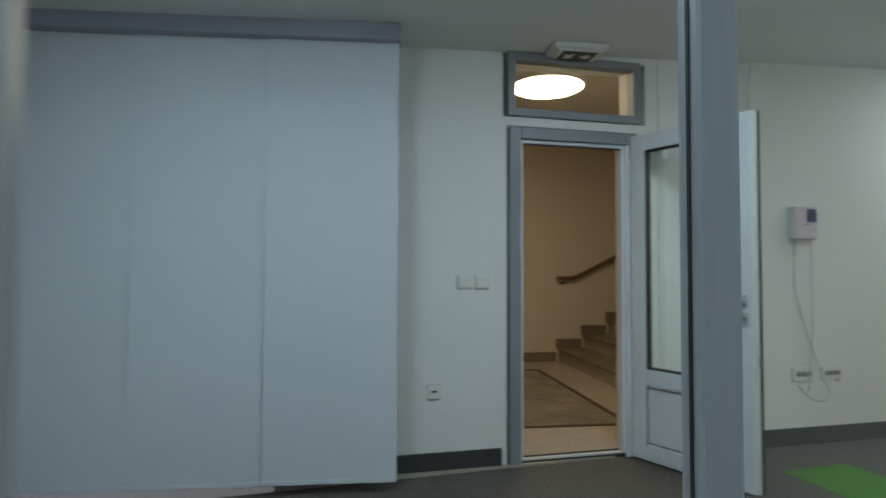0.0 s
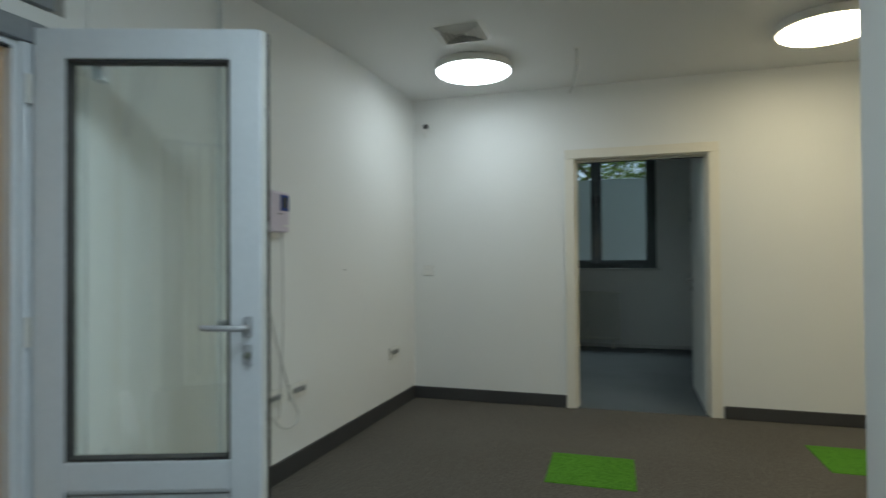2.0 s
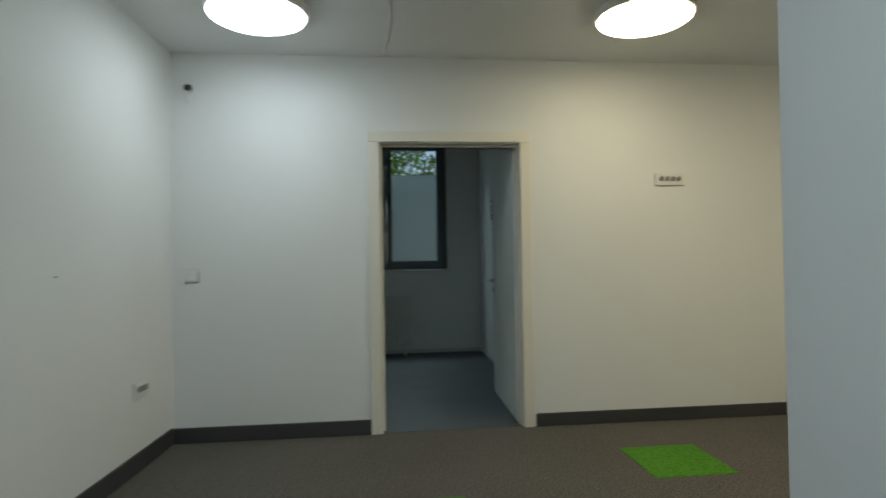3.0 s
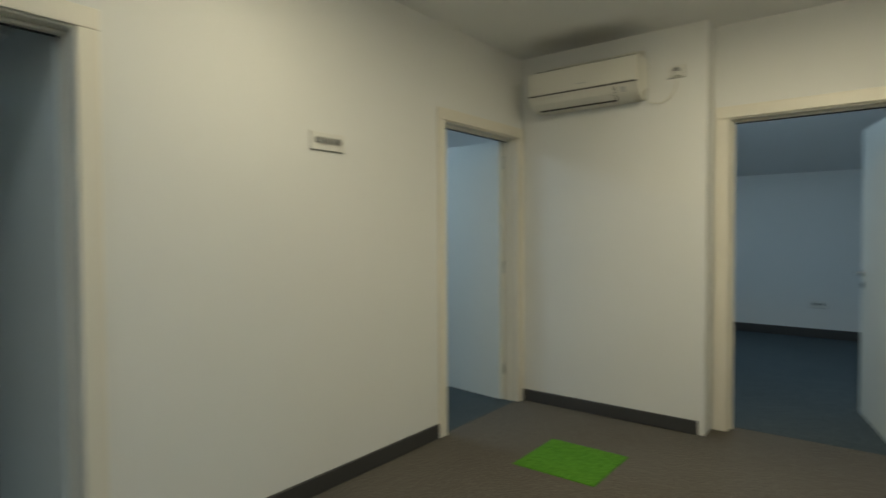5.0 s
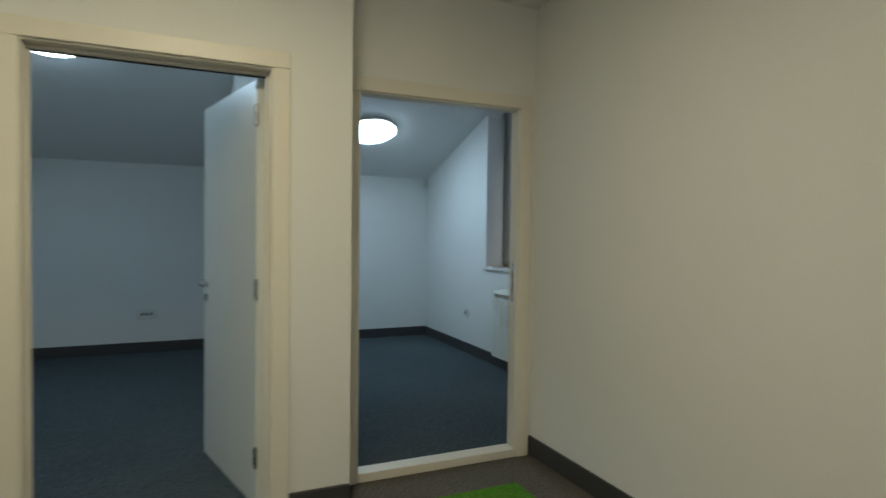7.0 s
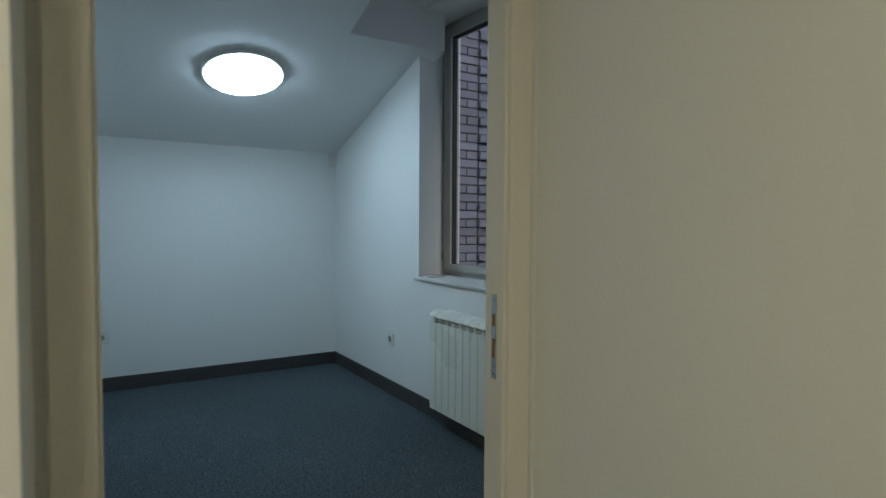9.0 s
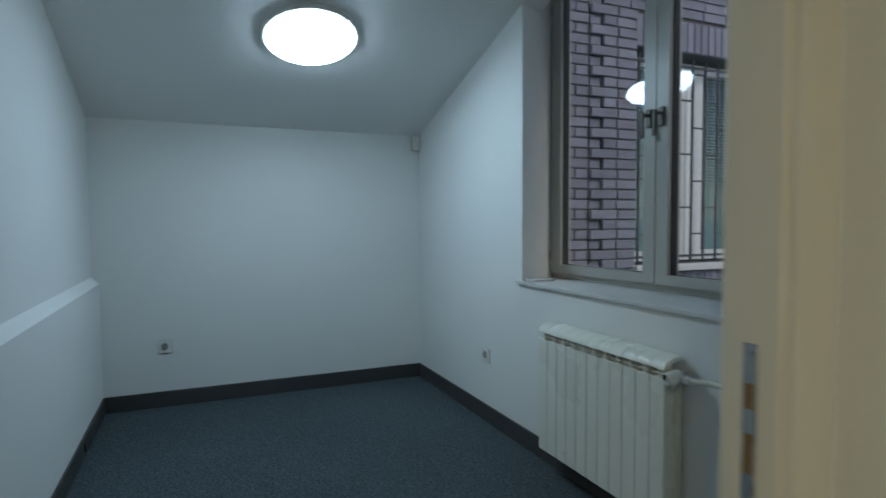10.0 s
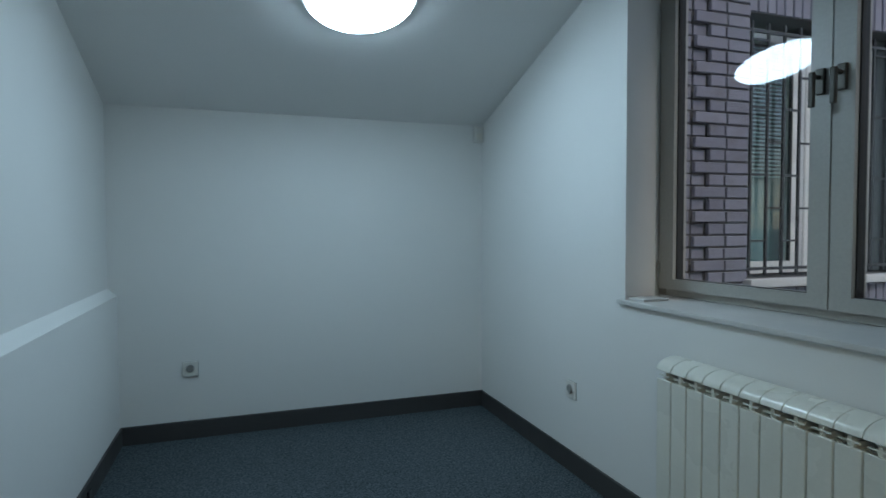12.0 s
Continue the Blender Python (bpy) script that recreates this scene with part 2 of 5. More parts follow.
def leaf_material():
    mat, n, li, p = shader("green_leaves")
    rnd = n.new("ShaderNodeNewGeometry").outputs["Random Per Island"]
    col = ramp_mix(n, li, rnd, (0.08, 0.17, 0.03), (0.24, 0.36, 0.07))
    li.new(col, p.inputs["Base Color"])
    p.inputs["Roughness"].default_value = 0.55
    tr_n = n.new("ShaderNodeBsdfTranslucent")
    li.new(col, tr_n.inputs["Color"])
    mx = n.new("ShaderNodeMixShader")
    mx.inputs[0].default_value = 0.55
    li.new(p.outputs[0], mx.inputs[1])
    li.new(tr_n.outputs[0], mx.inputs[2])
    li.new(mx.outputs[0], n["Material Output"].inputs["Surface"])
    return mat


LEAVES = leaf_material()

# ---- mesh helpers ----


def box(bm, x0, x1, y0, y1, z0, z1, bev=0.0, seg=2):
    m = Matrix.LocRotScale(((x0 + x1) / 2, (y0 + y1) / 2, (z0 + z1) / 2), None, (abs(x1 - x0), abs(y1 - y0), abs(z1 - z0)))
    vs = bmesh.ops.create_cube(bm, size=1, matrix=m)["verts"]
    if bev:
        es = list({e for v in vs for e in v.link_edges})
        bmesh.ops.bevel(bm, geom=es, offset=bev, segments=seg, profile=0.6, affect="EDGES")
    return bm


def rod(bm, p, q, r, seg=14, r2=None, caps=True):
    p, q = Vector(p), Vector(q)
    d = q - p
    m = Matrix.Translation((p + q) / 2) @ d.to_track_quat("Z", "Y").to_matrix().to_4x4()
    bmesh.ops.create_cone(bm, cap_ends=caps, segments=seg, radius1=r, radius2=r if r2 is None else r2, depth=d.length, matrix=m)
    return bm


def tube(bm, pts, r, seg=8):
    pts = [Vector(p) for p in pts]
    rings = []
    for i, p in enumerate(pts):
        d = (pts[min(i + 1, len(pts) - 1)] - pts[max(i - 1, 0)]).normalized()
        q = d.to_track_quat("Z", "Y")
        rings.append([bm.verts.new(p + q @ Vector((r * math.cos(a), r * math.sin(a), 0))) for a in [k * math.tau / seg for k in range(seg)]])
    for a, b in zip(rings, rings[1:]):
        for k in range(seg):
            bm.faces.new((a[k], a[(k + 1) % seg], b[(k + 1) % seg], b[k]))
    bm.faces.new(rings[0][::-1])
    bm.faces.new(rings[-1])
    return bm


def lathe(bm, profile, seg=48):
    """Turns a profile of (radius, z) round the z axis."""
    rings = []
    for r, z in profile:
        if r < 1e-6:
            rings.append([bm.verts.new((0, 0, z))])
        else:
            rings.append([bm.verts.new((r * math.cos(k * math.tau / seg), r * math.sin(k * math.tau / seg), z)) for k in range(seg)])
    for a, b in zip(rings, rings[1:]):
        for k in range(seg):
            j = (k + 1) % seg
            if len(a) == 1:
                bm.faces.new((a[0], b[k], b[j]))
            elif len(b) == 1:
                bm.faces.new((a[k], a[j], b[0]))
            else:
                bm.faces.new((a[k], a[j], b[j], b[k]))
    bmesh.ops.recalc_face_normals(bm, faces=bm.faces[:])
    return bm


def prism(bm, pts, axis, a, b):
    """A polygon of two coordinates drawn out along an axis from a to b."""
    def at(u, v, w):
        return {"x": (w, u, v), "y": (u, w, v), "z": (u, v, w)}[axis]
    lo = [bm.verts.new(at(u, v, a)) for u, v in pts]
    hi = [bm.verts.new(at(u, v, b)) for u, v in pts]
    bm.faces.new(lo)
    bm.faces.new(hi[::-1])
    for k in range(len(pts)):
        j = (k + 1) % len(pts)
        bm.faces.new((lo[j], lo[k], hi[k], hi[j]))
    bmesh.ops.recalc_face_normals(bm, faces=bm.faces[:])
    return bm


def B():
    return bmesh.new()


def part(name, bm, material, parent=None, label="", m=None, smooth=False):
    me = bpy.data.meshes.new(name)
    bm.to_mesh(me)
    bm.free()
    if smooth:
        me.polygons.foreach_set("use_smooth", [True] * len(me.polygons))
        me.set_sharp_from_angle(angle=radians(40))
    me.materials.append(material)
    ob = new(name, me)
    if parent:
        ob.parent = parent
    if m:
        ob.matrix_basis = m
    if label:
        ob["label"] = label
    return ob


def thing(name, m, label, category, group="", kind=""):
    ob = new(name)
    ob.empty_display_size = 0.1
    ob.matrix_basis = m
    return tagged(ob, label, category, group, kind)


def structure(name, bm, material, label, category, m=None):
    return tagged(part(name, bm, material, m=m), label, category, kind="structure")


# frames of the walls: x runs to the right as one faces the wall, y goes into it
MA = pose(5.15, 3.6, 0, 0, 0, -2.63)


def on_a(x, z=0.0, d=0.0):
    return MA @ pose((x - 5.15) / 0.999, -d, z)


def on_b(y, z=0.0, d=0.0):
    return pose(5.15 - d, y, z, 0, 0, -90)


def facing_y(x, y, z=0.0):
    return pose(x, y, z, 0, 0, 180)


def facing_x(x, y, z=0.0):
    return pose(x, y, z, 0, 0, 90)


def wall_boxes(bm, u0, u1, d0, d1, z0, z1, holes):
    """A wall along u from u0 to u1, d deep, with holes (ua, ub, za, zb)."""
    us = sorted({u0, u1, *[h[0] for h in holes], *[h[1] for h in holes]})
    for a, b in zip(us, us[1:]):
        mid = (a + b) / 2
        over = [h for h in holes if h[0] < mid < h[1]]
        z = z0
        for h in sorted(over, key=lambda q: q[2]):
            if h[2] > z + 1e-6:
                box(bm, a, b, d0, d1, z, h[2])
            z = h[3]
        if z < z1 - 1e-6:
            box(bm, a, b, d0, d1, z, z1)
    return bm

# ---- structure: floors ----
structure("floor_hall", box(B(), -2.1, 5.17, -2.42, 3.76, -0.12, 0.0), HALL_CARPET, "grey-brown looped carpet tiles over the hall floor", "floor")
structure("floor_office", prism(B(), [(0.05, -6.6), (5.2, -6.6), (5.2, -2.27), (2.55, -2.27), (2.55, -2.42), (0.05, -2.42)], "z", -0.12, 0.002), BLUE_CARPET, "dark blue-grey looped carpet in the back rooms", "floor")
structure("floor_side_room", box(B(), 5.17, 9.1, -3.3, 0.7, -0.12, 0.002), BLUE_CARPET, "dark blue carpet in the side room", "floor")
structure("floor_kitchen_room", box(B(), 5.17, 9.1, 0.7, 3.76, -0.12, 0.002), VINYL, "smooth dark grey sheet floor in the unlit room", "floor")
structure("floor_stairwell", box(B(), -0.4, 6.6, 3.76, 8.2, -0.12, 0.012), TERRAZZO, "speckled light terrazzo floor of the stairwell", "floor")


def carpet_tile(x, y, group="green carpet tiles"):
    ob = part("carpet_tile", box(B(), -0.245, 0.245, -0.245, 0.245, -0.004, 0.004, 0.003, 1), GREEN_CARPET, m=pose(x, y, 0.001))
    return tagged(ob, "bright green square carpet tile set in grey carpet", "carpet tile", group)


for gx, gy in ((2.72, 3.03), (3.78, 1.99), (4.36, 0.42), (4.31, -1.08), (1.76, -1.82)):
    carpet_tile(gx, gy)

# ---- structure: hall walls ----
HZ = 2.665


def hz(x, y=2.0):
    """Height of the hall ceiling, which sags a little towards the entrance corner."""
    return HZ - max(0.0, 3.9 - max(x, 0.15)) * 0.046 * min(1.0, max(0.0, y / 3.8))


wa = B()
wall_boxes(wa, -5.2, -2.46, 0.0, 0.22, 0, 2.75, [(-4.21, -3.30, 0, 2.075), (-4.235, -3.25, 2.13, 2.53)])
structure("wall_entrance", wa, WALL, "white painted hall wall round the entrance door", "wall", MA)
BLIND = pose(0.222, 3.57, 0, 0, 0, -10.5) @ pose(-2.272, 0.255, 0)
structure("wall_behind_blind", box(B(), -0.4, 2.0, -0.06, 0.12, 0, 2.75), WALL, "white painted wall behind the panel blind", "wall", BLIND)
structure("wall_intercom", box(B(), -2.46, 0.12, -0.03, 0.22, 0, 3.3), WALL, "white painted wall with the intercom", "wall", MA)
structure("wall_chase", box(B(), -3.16, -3.07, -0.012, 0.0, 0, 2.6), WALL, "shallow painted upright duct cover on the wall", "wall", MA)
MB = pose(5.15, 0, 0, 0, 0, -90)
wb = wall_boxes(B(), -3.75, 3.3, 0, 0.14, 0, 3.3, [(-2.175, -1.11, 0, 2.08), (0.955, 1.91, 0, 2.08)])
structure("wall_inner", wb, WALL, "white painted hall wall with two door openings", "wall", MB)
structure("wall_air_conditioner", box(B(), 3.80, 5.15, -2.15, -1.965, 0, 2.75), WALL, "white painted wall under the air conditioner", "wall")
MC2 = facing_y(3.84, -2.15)
structure("wall_office_door", wall_boxes(B(), 0, 1.44, 0, 0.14, 0, 3.4, [(0.11, 1.095, 0, 2.08)]), WALL, "white painted wall and pier beside an office door", "wall", MC2)
MC3 = facing_y(2.40, -2.385)
structure("wall_end_door", wall_boxes(B(), 0, 1.175, 0, 0.078, 0, 3.4, [(0.075, 1.09, 0, 2.095)]), WALL, "white painted recessed wall with a door opening", "wall", MC3)
structure("wall_pier_side", box(B(), 2.40, 2.62, -2.51, -2.29, 0, 3.4), WALL, "white painted pier between two doors", "wall")
structure("wall_return", box(B(), 3.84, 5.2, -2.29, -2.15, 0, 3.4), WALL, "white painted wall behind the hall", "wall")
structure("wall_hall_side", box(B(), 1.08, 1.225, -2.52, 1.05, 0, 2.75), WALL, "plain white painted side wall of the hall", "wall")
structure("wall_stub", box(B(), 1.31, 2.565, 0.93, 1.05, 0, HZ + 0.02), WALL, "white painted wall end beside the glass partition", "wall")
structure("wall_glass_room_left", box(B(), -2.2, -2.05, -2.6, 4.1, 0, 2.75), WALL, "white painted wall behind the glass partition", "wall")
structure("wall_glass_room_back", box(B(), -2.1, 1.15, -2.6, -2.42, 0, 2.75), WALL, "white painted back wall of the glass room", "wall")
ceil = bmesh.ops.create_grid(cb := B(), x_segments=30, y_segments=26, size=0.5)["verts"]
for v in ceil:
    x, y = 1.525 + v.co.x * 7.25, 0.86 + v.co.y * 6.5
    v.co = (x, y, hz(x, y))
lid = bmesh.ops.extrude_face_region(cb, geom=cb.faces[:])["geom"]
for v in lid:
    if isinstance(v, bmesh.types.BMVert):
        v.co.z = 2.75
bmesh.ops.recalc_face_normals(cb, faces=cb.faces)
structure("ceiling_hall", cb, CEIL, "flat white painted hall ceiling", "ceiling")

# dark room beyond the first inner door
structure("wall_window_side", wall_boxes(B(), -3.7, -0.7, 0, 0.3, 0, 3.3, [(-3.20, -1.30, 1.085, 2.76)]), WALL, "white wall with a wide window in the unlit room", "wall", pose(8.5, 0, 0, 0, 0, -90))
structure("wall_kitchen_side", box(B(), 5.29, 8.5, 0.72, 0.86, 0, 3.3), WALL, "white painted wall between two rooms", "wall")
structure("wall_kitchen_far", box(B(), 5.29, 8.5, 3.52, 3.62, 0, 3.3), WALL, "white painted wall of the unlit room", "wall")
structure("ceiling_kitchen_room", box(B(), 5.29, 8.5, 0.86, 3.52, 3.06, 3.2), CEIL, "flat white ceiling of the unlit room", "ceiling")
# side room beyond the second inner door
structure("wall_side_room_far", box(B(), 8.6, 8.75, -3.3, 0.72, 0, 3.3), WALL, "white painted far wall of the side room", "wall")
structure("wall_side_room_back", box(B(), 5.29, 8.6, -3.3, -3.15, 0, 3.3), WALL, "white painted wall of the side room", "wall")
structure("ceiling_side_room", box(B(), 5.29, 8.6, -3.15, 0.72, 2.75, 2.85), CEIL, "flat white ceiling of the side room", "ceiling")

# offices under the sloping roof
FAR = -6.415
OFFICE = facing_x(0.275, 0)
SL = 0.318


def slope(y):
    return 2.05 + SL * (y - FAR)


structure("wall_office_far", box(B(), -0.3, 5.3, FAR - 0.2, FAR, 0, 3.3), WALL, "low white painted far wall under the sloping ceiling", "wall")
wd = B()
box(wd, 2.692, 2.79, FAR, -2.45, 0, 3.4)
prism(wd, [(2.692, 0.0), (2.645, 0.0), (2.645, 0.912), (2.692, 0.958)], "y", FAR, -2.45)
structure("wall_office_divider", wd, WALL, "white dividing wall with a sloped ledge at hip height", "wall")
structure("wall_office_window", wall_boxes(wall_boxes(B(), FAR, -2.4, 0, 0.385, 0, 3.4, [(-4.875, -3.17, 0.955, 2.87)]), FAR, -2.4, 0.387, 0.5, 0, 3.4, [(-4.97, -3.17, 0.88, 2.95)]), WALL, "white wall with a deep window reveal", "wall", OFFICE)
structure("window_reveal", prism(B(), [(-4.875, 0.0), (-4.75, 0.0), (-4.852, 0.275), (-4.875, 0.275)], "z", 0.955, 2.87), WALL, "splayed white plaster window reveal", "reveal", OFFICE)
structure("wall_office_right", box(B(), 5.15, 5.29, FAR, -2.4, 0, 3.4), WALL, "white painted side wall of the middle office", "wall")
cs = B()
prism(cs, [(FAR, slope(FAR)), (-4.66, slope(-4.66)), (-4.66, 3.1), (FAR, 3.1)], "x", 0.12, 0.85)
box(cs, 0.12, 0.85, -4.66, -2.45, 2.9, 3.1)
prism(cs, [(FAR, slope(FAR)), (-3.74, slope(-3.74)), (-2.45, 2.9), (-2.45, 3.1), (FAR, 3.1)], "x", 0.85, 2.75)
structure("ceiling_office", cs, CEIL, "white sloping attic ceiling with a raised bay at the window", "ceiling")
cs = B()
prism(cs, [(FAR, slope(FAR)), (-3.74, slope(-3.74)), (-2.29, 2.9), (-2.29, 3.1), (FAR, 3.1)], "x", 2.79, 5.15)
structure("ceiling_middle_office", cs, CEIL, "white sloping ceiling of the middle office", "ceiling")

# stairwell
# the stairwell stands askew to the hall
ST = pose(2.2, 4.35, 0, 0, 0, -8.5)
structure("wall_stair_back", box(B(), -2.6, 4.2, 2.97, 3.12, 0, 4.6), STAIRWALL, "beige painted stairwell wall", "wall", ST)
structure("wall_stair_left", box(B(), -2.35, -2.2, -0.9, 2.97, 0, 3.6), STAIRWALL, "beige painted stairwell side wall", "wall", ST)
structure("wall_stair_right", box(B(), 4.0, 4.15, -0.6, 2.97, 0, 4.6), STAIRWALL, "beige painted wall at the head of the stairs", "wall", ST)
structure("wall_stair_front", wall_boxes(B(), -5.6, 1.4, 0.221, 0.25, 0, 4.6, [(-4.21, -3.30, 0, 2.075), (-4.235, -3.25, 2.13, 2.55)]), STAIRWALL, "beige painted stair side of the entrance wall", "wall", MA)
structure("ceiling_stairwell", box(B(), -2.6, 1.1, -0.9, 2.969, 2.78, 2.9), STAIRWALL, "beige painted stairwell ceiling", "ceiling", ST)
structure("ceiling_stair_upper", box(B(), 1.1, 4.1, -0.9, 2.969, 4.4, 4.5), STAIRWALL, "beige ceiling over the rising stairs", "ceiling", ST)
structure("wall_stair_bulkhead", box(B(), 1.02, 1.1, -0.9, 2.969, 2.9, 4.4), STAIRWALL, "beige bulkhead above the stairs", "wall", ST)

# ---- skirting ----


def skirting(x0, x1, m, material=None, label="dark grey skirting board along the wall", h=0.115):
    bm = box(B(), x0, x1, -0.014, 0.0, 0.0, h, 0.004, 1)
    return structure("baseboard", bm, material or SKIRT, label, "baseboard", m)


skirting(-5.05, -4.245, MA)
skirting(-3.28, -2.46, MA)
skirting(-2.46, -0.02, MA @ pose(0, -0.03, 0))
skirting(-3.6, -2.235, MB, h=0.105)
skirting(-1.05, 0.895, MB, h=0.095)
skirting(0, 1.30, facing_y(5.14, -1.965), h=0.092)
skirting(1.145, 1.44, MC2)
skirting(-2.39, 1.05, facing_x(1.225, 0))
skirting(FAR + 0.02, -2.52, OFFICE)
skirting(0.0, 2.40, facing_y(2.642, FAR))
skirting(0.0, 2.34, facing_y(5.14, FAR))
skirting(2.52, -FAR - 0.01, pose(2.645, 0, 0, 0, 0, -90))
skirting(2.52, -FAR, pose(5.15, 0, 0, 0, 0, -90))
skirting(-3.5, -0.87, pose(8.5, 0, 0, 0, 0, -90), SKIRT_WHITE, "thin pale skirting of the unlit room", 0.05)
skirting(-8.5, -5.3, facing_y(0, 0.86), SKIRT_WHITE, "thin pale skirting of the unlit room", 0.05)
skirting(0.4, 3.1, pose(8.6, 0, 0, 0, 0, -90))

# ---- doors ----


def door_frame(m, w, h, depth, label, sill=False):
    """Cream lining and architraves round an opening from 0 to w, 0 to h."""
    f = thing("door_frame", m, label, "door frame", kind="structure")
    a = 0.085
    part("lining", box(B(), -0.03, 0.0, -0.002, depth + 0.002, 0, h, 0.003, 1), FRAME, f)
    part("lining", box(B(), w, w + 0.03, -0.002, depth + 0.002, 0, h, 0.003, 1), FRAME, f)
    part("lining", box(B(), -0.03, w + 0.03, -0.002, depth + 0.002, h, h + 0.03, 0.003, 1), FRAME, f)
    for y0, y1 in ((-0.018, 0.0), (depth, depth + 0.018)):
        part("architrave", box(B(), -a, -0.008, y0, y1, 0, h + 0.008, 0.005), FRAME, f)
        part("architrave", box(B(), w + 0.008, w + a, y0, y1, 0, h + 0.008, 0.005), FRAME, f)
        part("architrave", box(B(), -a, w + a, y0, y1, h + 0.0085, h + a, 0.005), FRAME, f)
    s0 = depth - 0.055
    if sill:
        part("threshold", box(B(), 0.0, w, -0.012, depth + 0.01, 0.0, 0.05, 0.006), FRAME, f, "raised cream threshold")
        return f
    part("stop", box(B(), 0.0, 0.014, s0 - 0.03, s0, 0, h - 0.014, 0.003, 1), FRAME, f)
    part("stop", box(B(), w - 0.014, w, s0 - 0.03, s0, 0, h - 0.014, 0.003, 1), FRAME, f)
    part("stop", box(B(), 0.0, w, s0 - 0.03, s0, h - 0.014, h, 0.003, 1), FRAME, f)
    part("seal", box(B(), 0.001, w - 0.001, s0, s0 + 0.006, h - 0.02, h - 0.004), EDGE, f, "thin dark rubber seal")
    return f


def lever(parent, x, z, side, y, material=None):
    """A lever handle with its rose and key plate on one face of a leaf."""
    mt = material or CHROME
    d = side
    h = part("handle", rod(B(), (x, y, z), (x, y + d * 0.045, z), 0.010), mt, parent, "chrome lever handle", smooth=True)
    part("grip", tube(B(), [(x, y + d * 0.045, z), (x - 0.02, y + d * 0.05, z), (x - 0.115, y + d * 0.05, z - 0.003), (x - 0.125, y + d * 0.043, z - 0.004)], 0.0085, 10), mt, h, smooth=True)
    part("rose", rod(B(), (x, y, z), (x, y + d * 0.008, z), 0.026, 24), mt, h, smooth=True)
    part("key_plate", rod(B(), (x, y, z - 0.085), (x, y + d * 0.008, z - 0.085), 0.025, 24), mt, parent, "round chrome key plate", smooth=True)
    part("key_hole", box(B(), x - 0.004, x + 0.004, y + d * 0.007, y + d * 0.0095, z - 0.1, z - 0.07), BLACK, parent)


def hinge(parent, x, y, z):
    h = part("hinge", rod(B(), (x, y, z - 0.05), (x, y, z + 0.05), 0.008, 12), CHROME, parent, "steel hinge", smooth=True)
    part("hinge_plate", box(B(), x + 0.003, x + 0.033, y - 0.0025, y + 0.001, z - 0.045, z + 0.045), CHROME, h)
    return h


def door_leaf(m, w, h, label, flip=1):
    """A flat laminated leaf; the hinge stands at x = 0, the leaf runs along +x, its thickness along y."""
    d = thing("door", m, label, "door", "pale laminated room doors")
    part("panel", box(B(), 0.004, w, -0.02, 0.02, 0.006, h, 0.003, 1), LEAF, d)
    part("edge_strip", box(B(), 0.0005, 0.004, -0.0195, 0.0195, 0.006, h), LEAF, d)
    for z in (0.25, 1.05, 1.87):
        hinge(d, -0.006, -0.024 * flip, z)
    for s in (-1, 1):
        lever(d, w - 0.06, 1.02, s, s * 0.02)
    return d


door_frame(on_b(2.15), 1.0, 2.05, 0.14, "cream wooden frame of the open door to the unlit room")
door_frame(on_b(-0.985), 0.895, 2.042, 0.14, "cream wooden frame of the open side room door")
door_frame(MC2 @ pose(0.14, 0, 0), 0.925, 2.05, 0.14, "cream wooden frame of the open middle office door")
door_frame(MC3 @ pose(0.105, 0, 0), 0.955, 2.055, 0.078, "cream wooden frame with a raised threshold and no leaf", True)
door_leaf(pose(5.275, 1.145, 0, 0, 0, -1.5), 0.97, 2.04, "pale laminated door standing open into the unlit room")
door_leaf(pose(5.275, -1.86, 0, 0, 0, -6), 0.87, 2.04, "pale laminated door standing open into the side room")
door_leaf(pose(2.80, -2.292, 0, 0, 0, -76), 0.88, 2.04, "pale laminated door standing ajar into the middle office", -1)

# strike plate in the end door's lining
sp = thing("strike_plate", pose(1.34, -2.425, 1.04), "steel strike plate let into the cream door lining", "strike plate")
part("plate", box(B(), 0.0, 0.0025, -0.011, 0.011, -0.12, 0.12, 0.001, 1), CHROME, sp)
part("latch_hole", box(B(), 0.002, 0.0032, -0.007, 0.007, 0.03, 0.065), RAW_WOOD, sp, "raw wood in the latch hole")
part("bolt_hole", box(B(), 0.002, 0.0032, -0.007, 0.007, -0.06, -0.005), RAW_WOOD, sp, "raw wood in the bolt hole")
for z in (-0.105, 0.105):
    part("screw", rod(B(), (0.002, 0, z), (0.0042, 0, z), 0.004, 10), CHROME, sp)

# entrance door: grey steel frame, white leaf
ed = thing("entrance_door_frame", on_a(1.03), "grey painted frame of the entrance doorway", "door frame", kind="structure")
W, H = 0.715, 1.992
part("jamb", box(B(), -0.075, 0.0, -0.025, 0.06, 0, H + 0.0745, 0.006), GREYFRAME, ed)
part("jamb", box(B(), W, W + 0.075, -0.015, 0.06, 0, H, 0.006), PVC, ed, "white hinge-side jamb")
part("corner", box(B(), W, W + 0.075, -0.025, 0.06, H + 0.0005, H + 0.0745, 0.004), GREYFRAME, ed)
part("head", box(B(), 0.0, W, -0.025, 0.06, H, H + 0.0745, 0.006), GREYFRAME, ed)
for x0, x1 in ((0.0, 0.022), (W - 0.022, W)):
    part("inner_jamb", box(B(), x0, x1, 0.0, 0.055, 0.031, H, 0.003, 1), PVC, ed, "white inner jamb")
part("inner_head", box(B(), 0.022, W - 0.022, 0.0, 0.055, H - 0.022, H, 0.003, 1), PVC, ed)
part("head_seal", box(B(), 0.022, W - 0.022, 0.004, 0.02, H - 0.03, H - 0.0225), EDGE, ed, "black rubber seal")
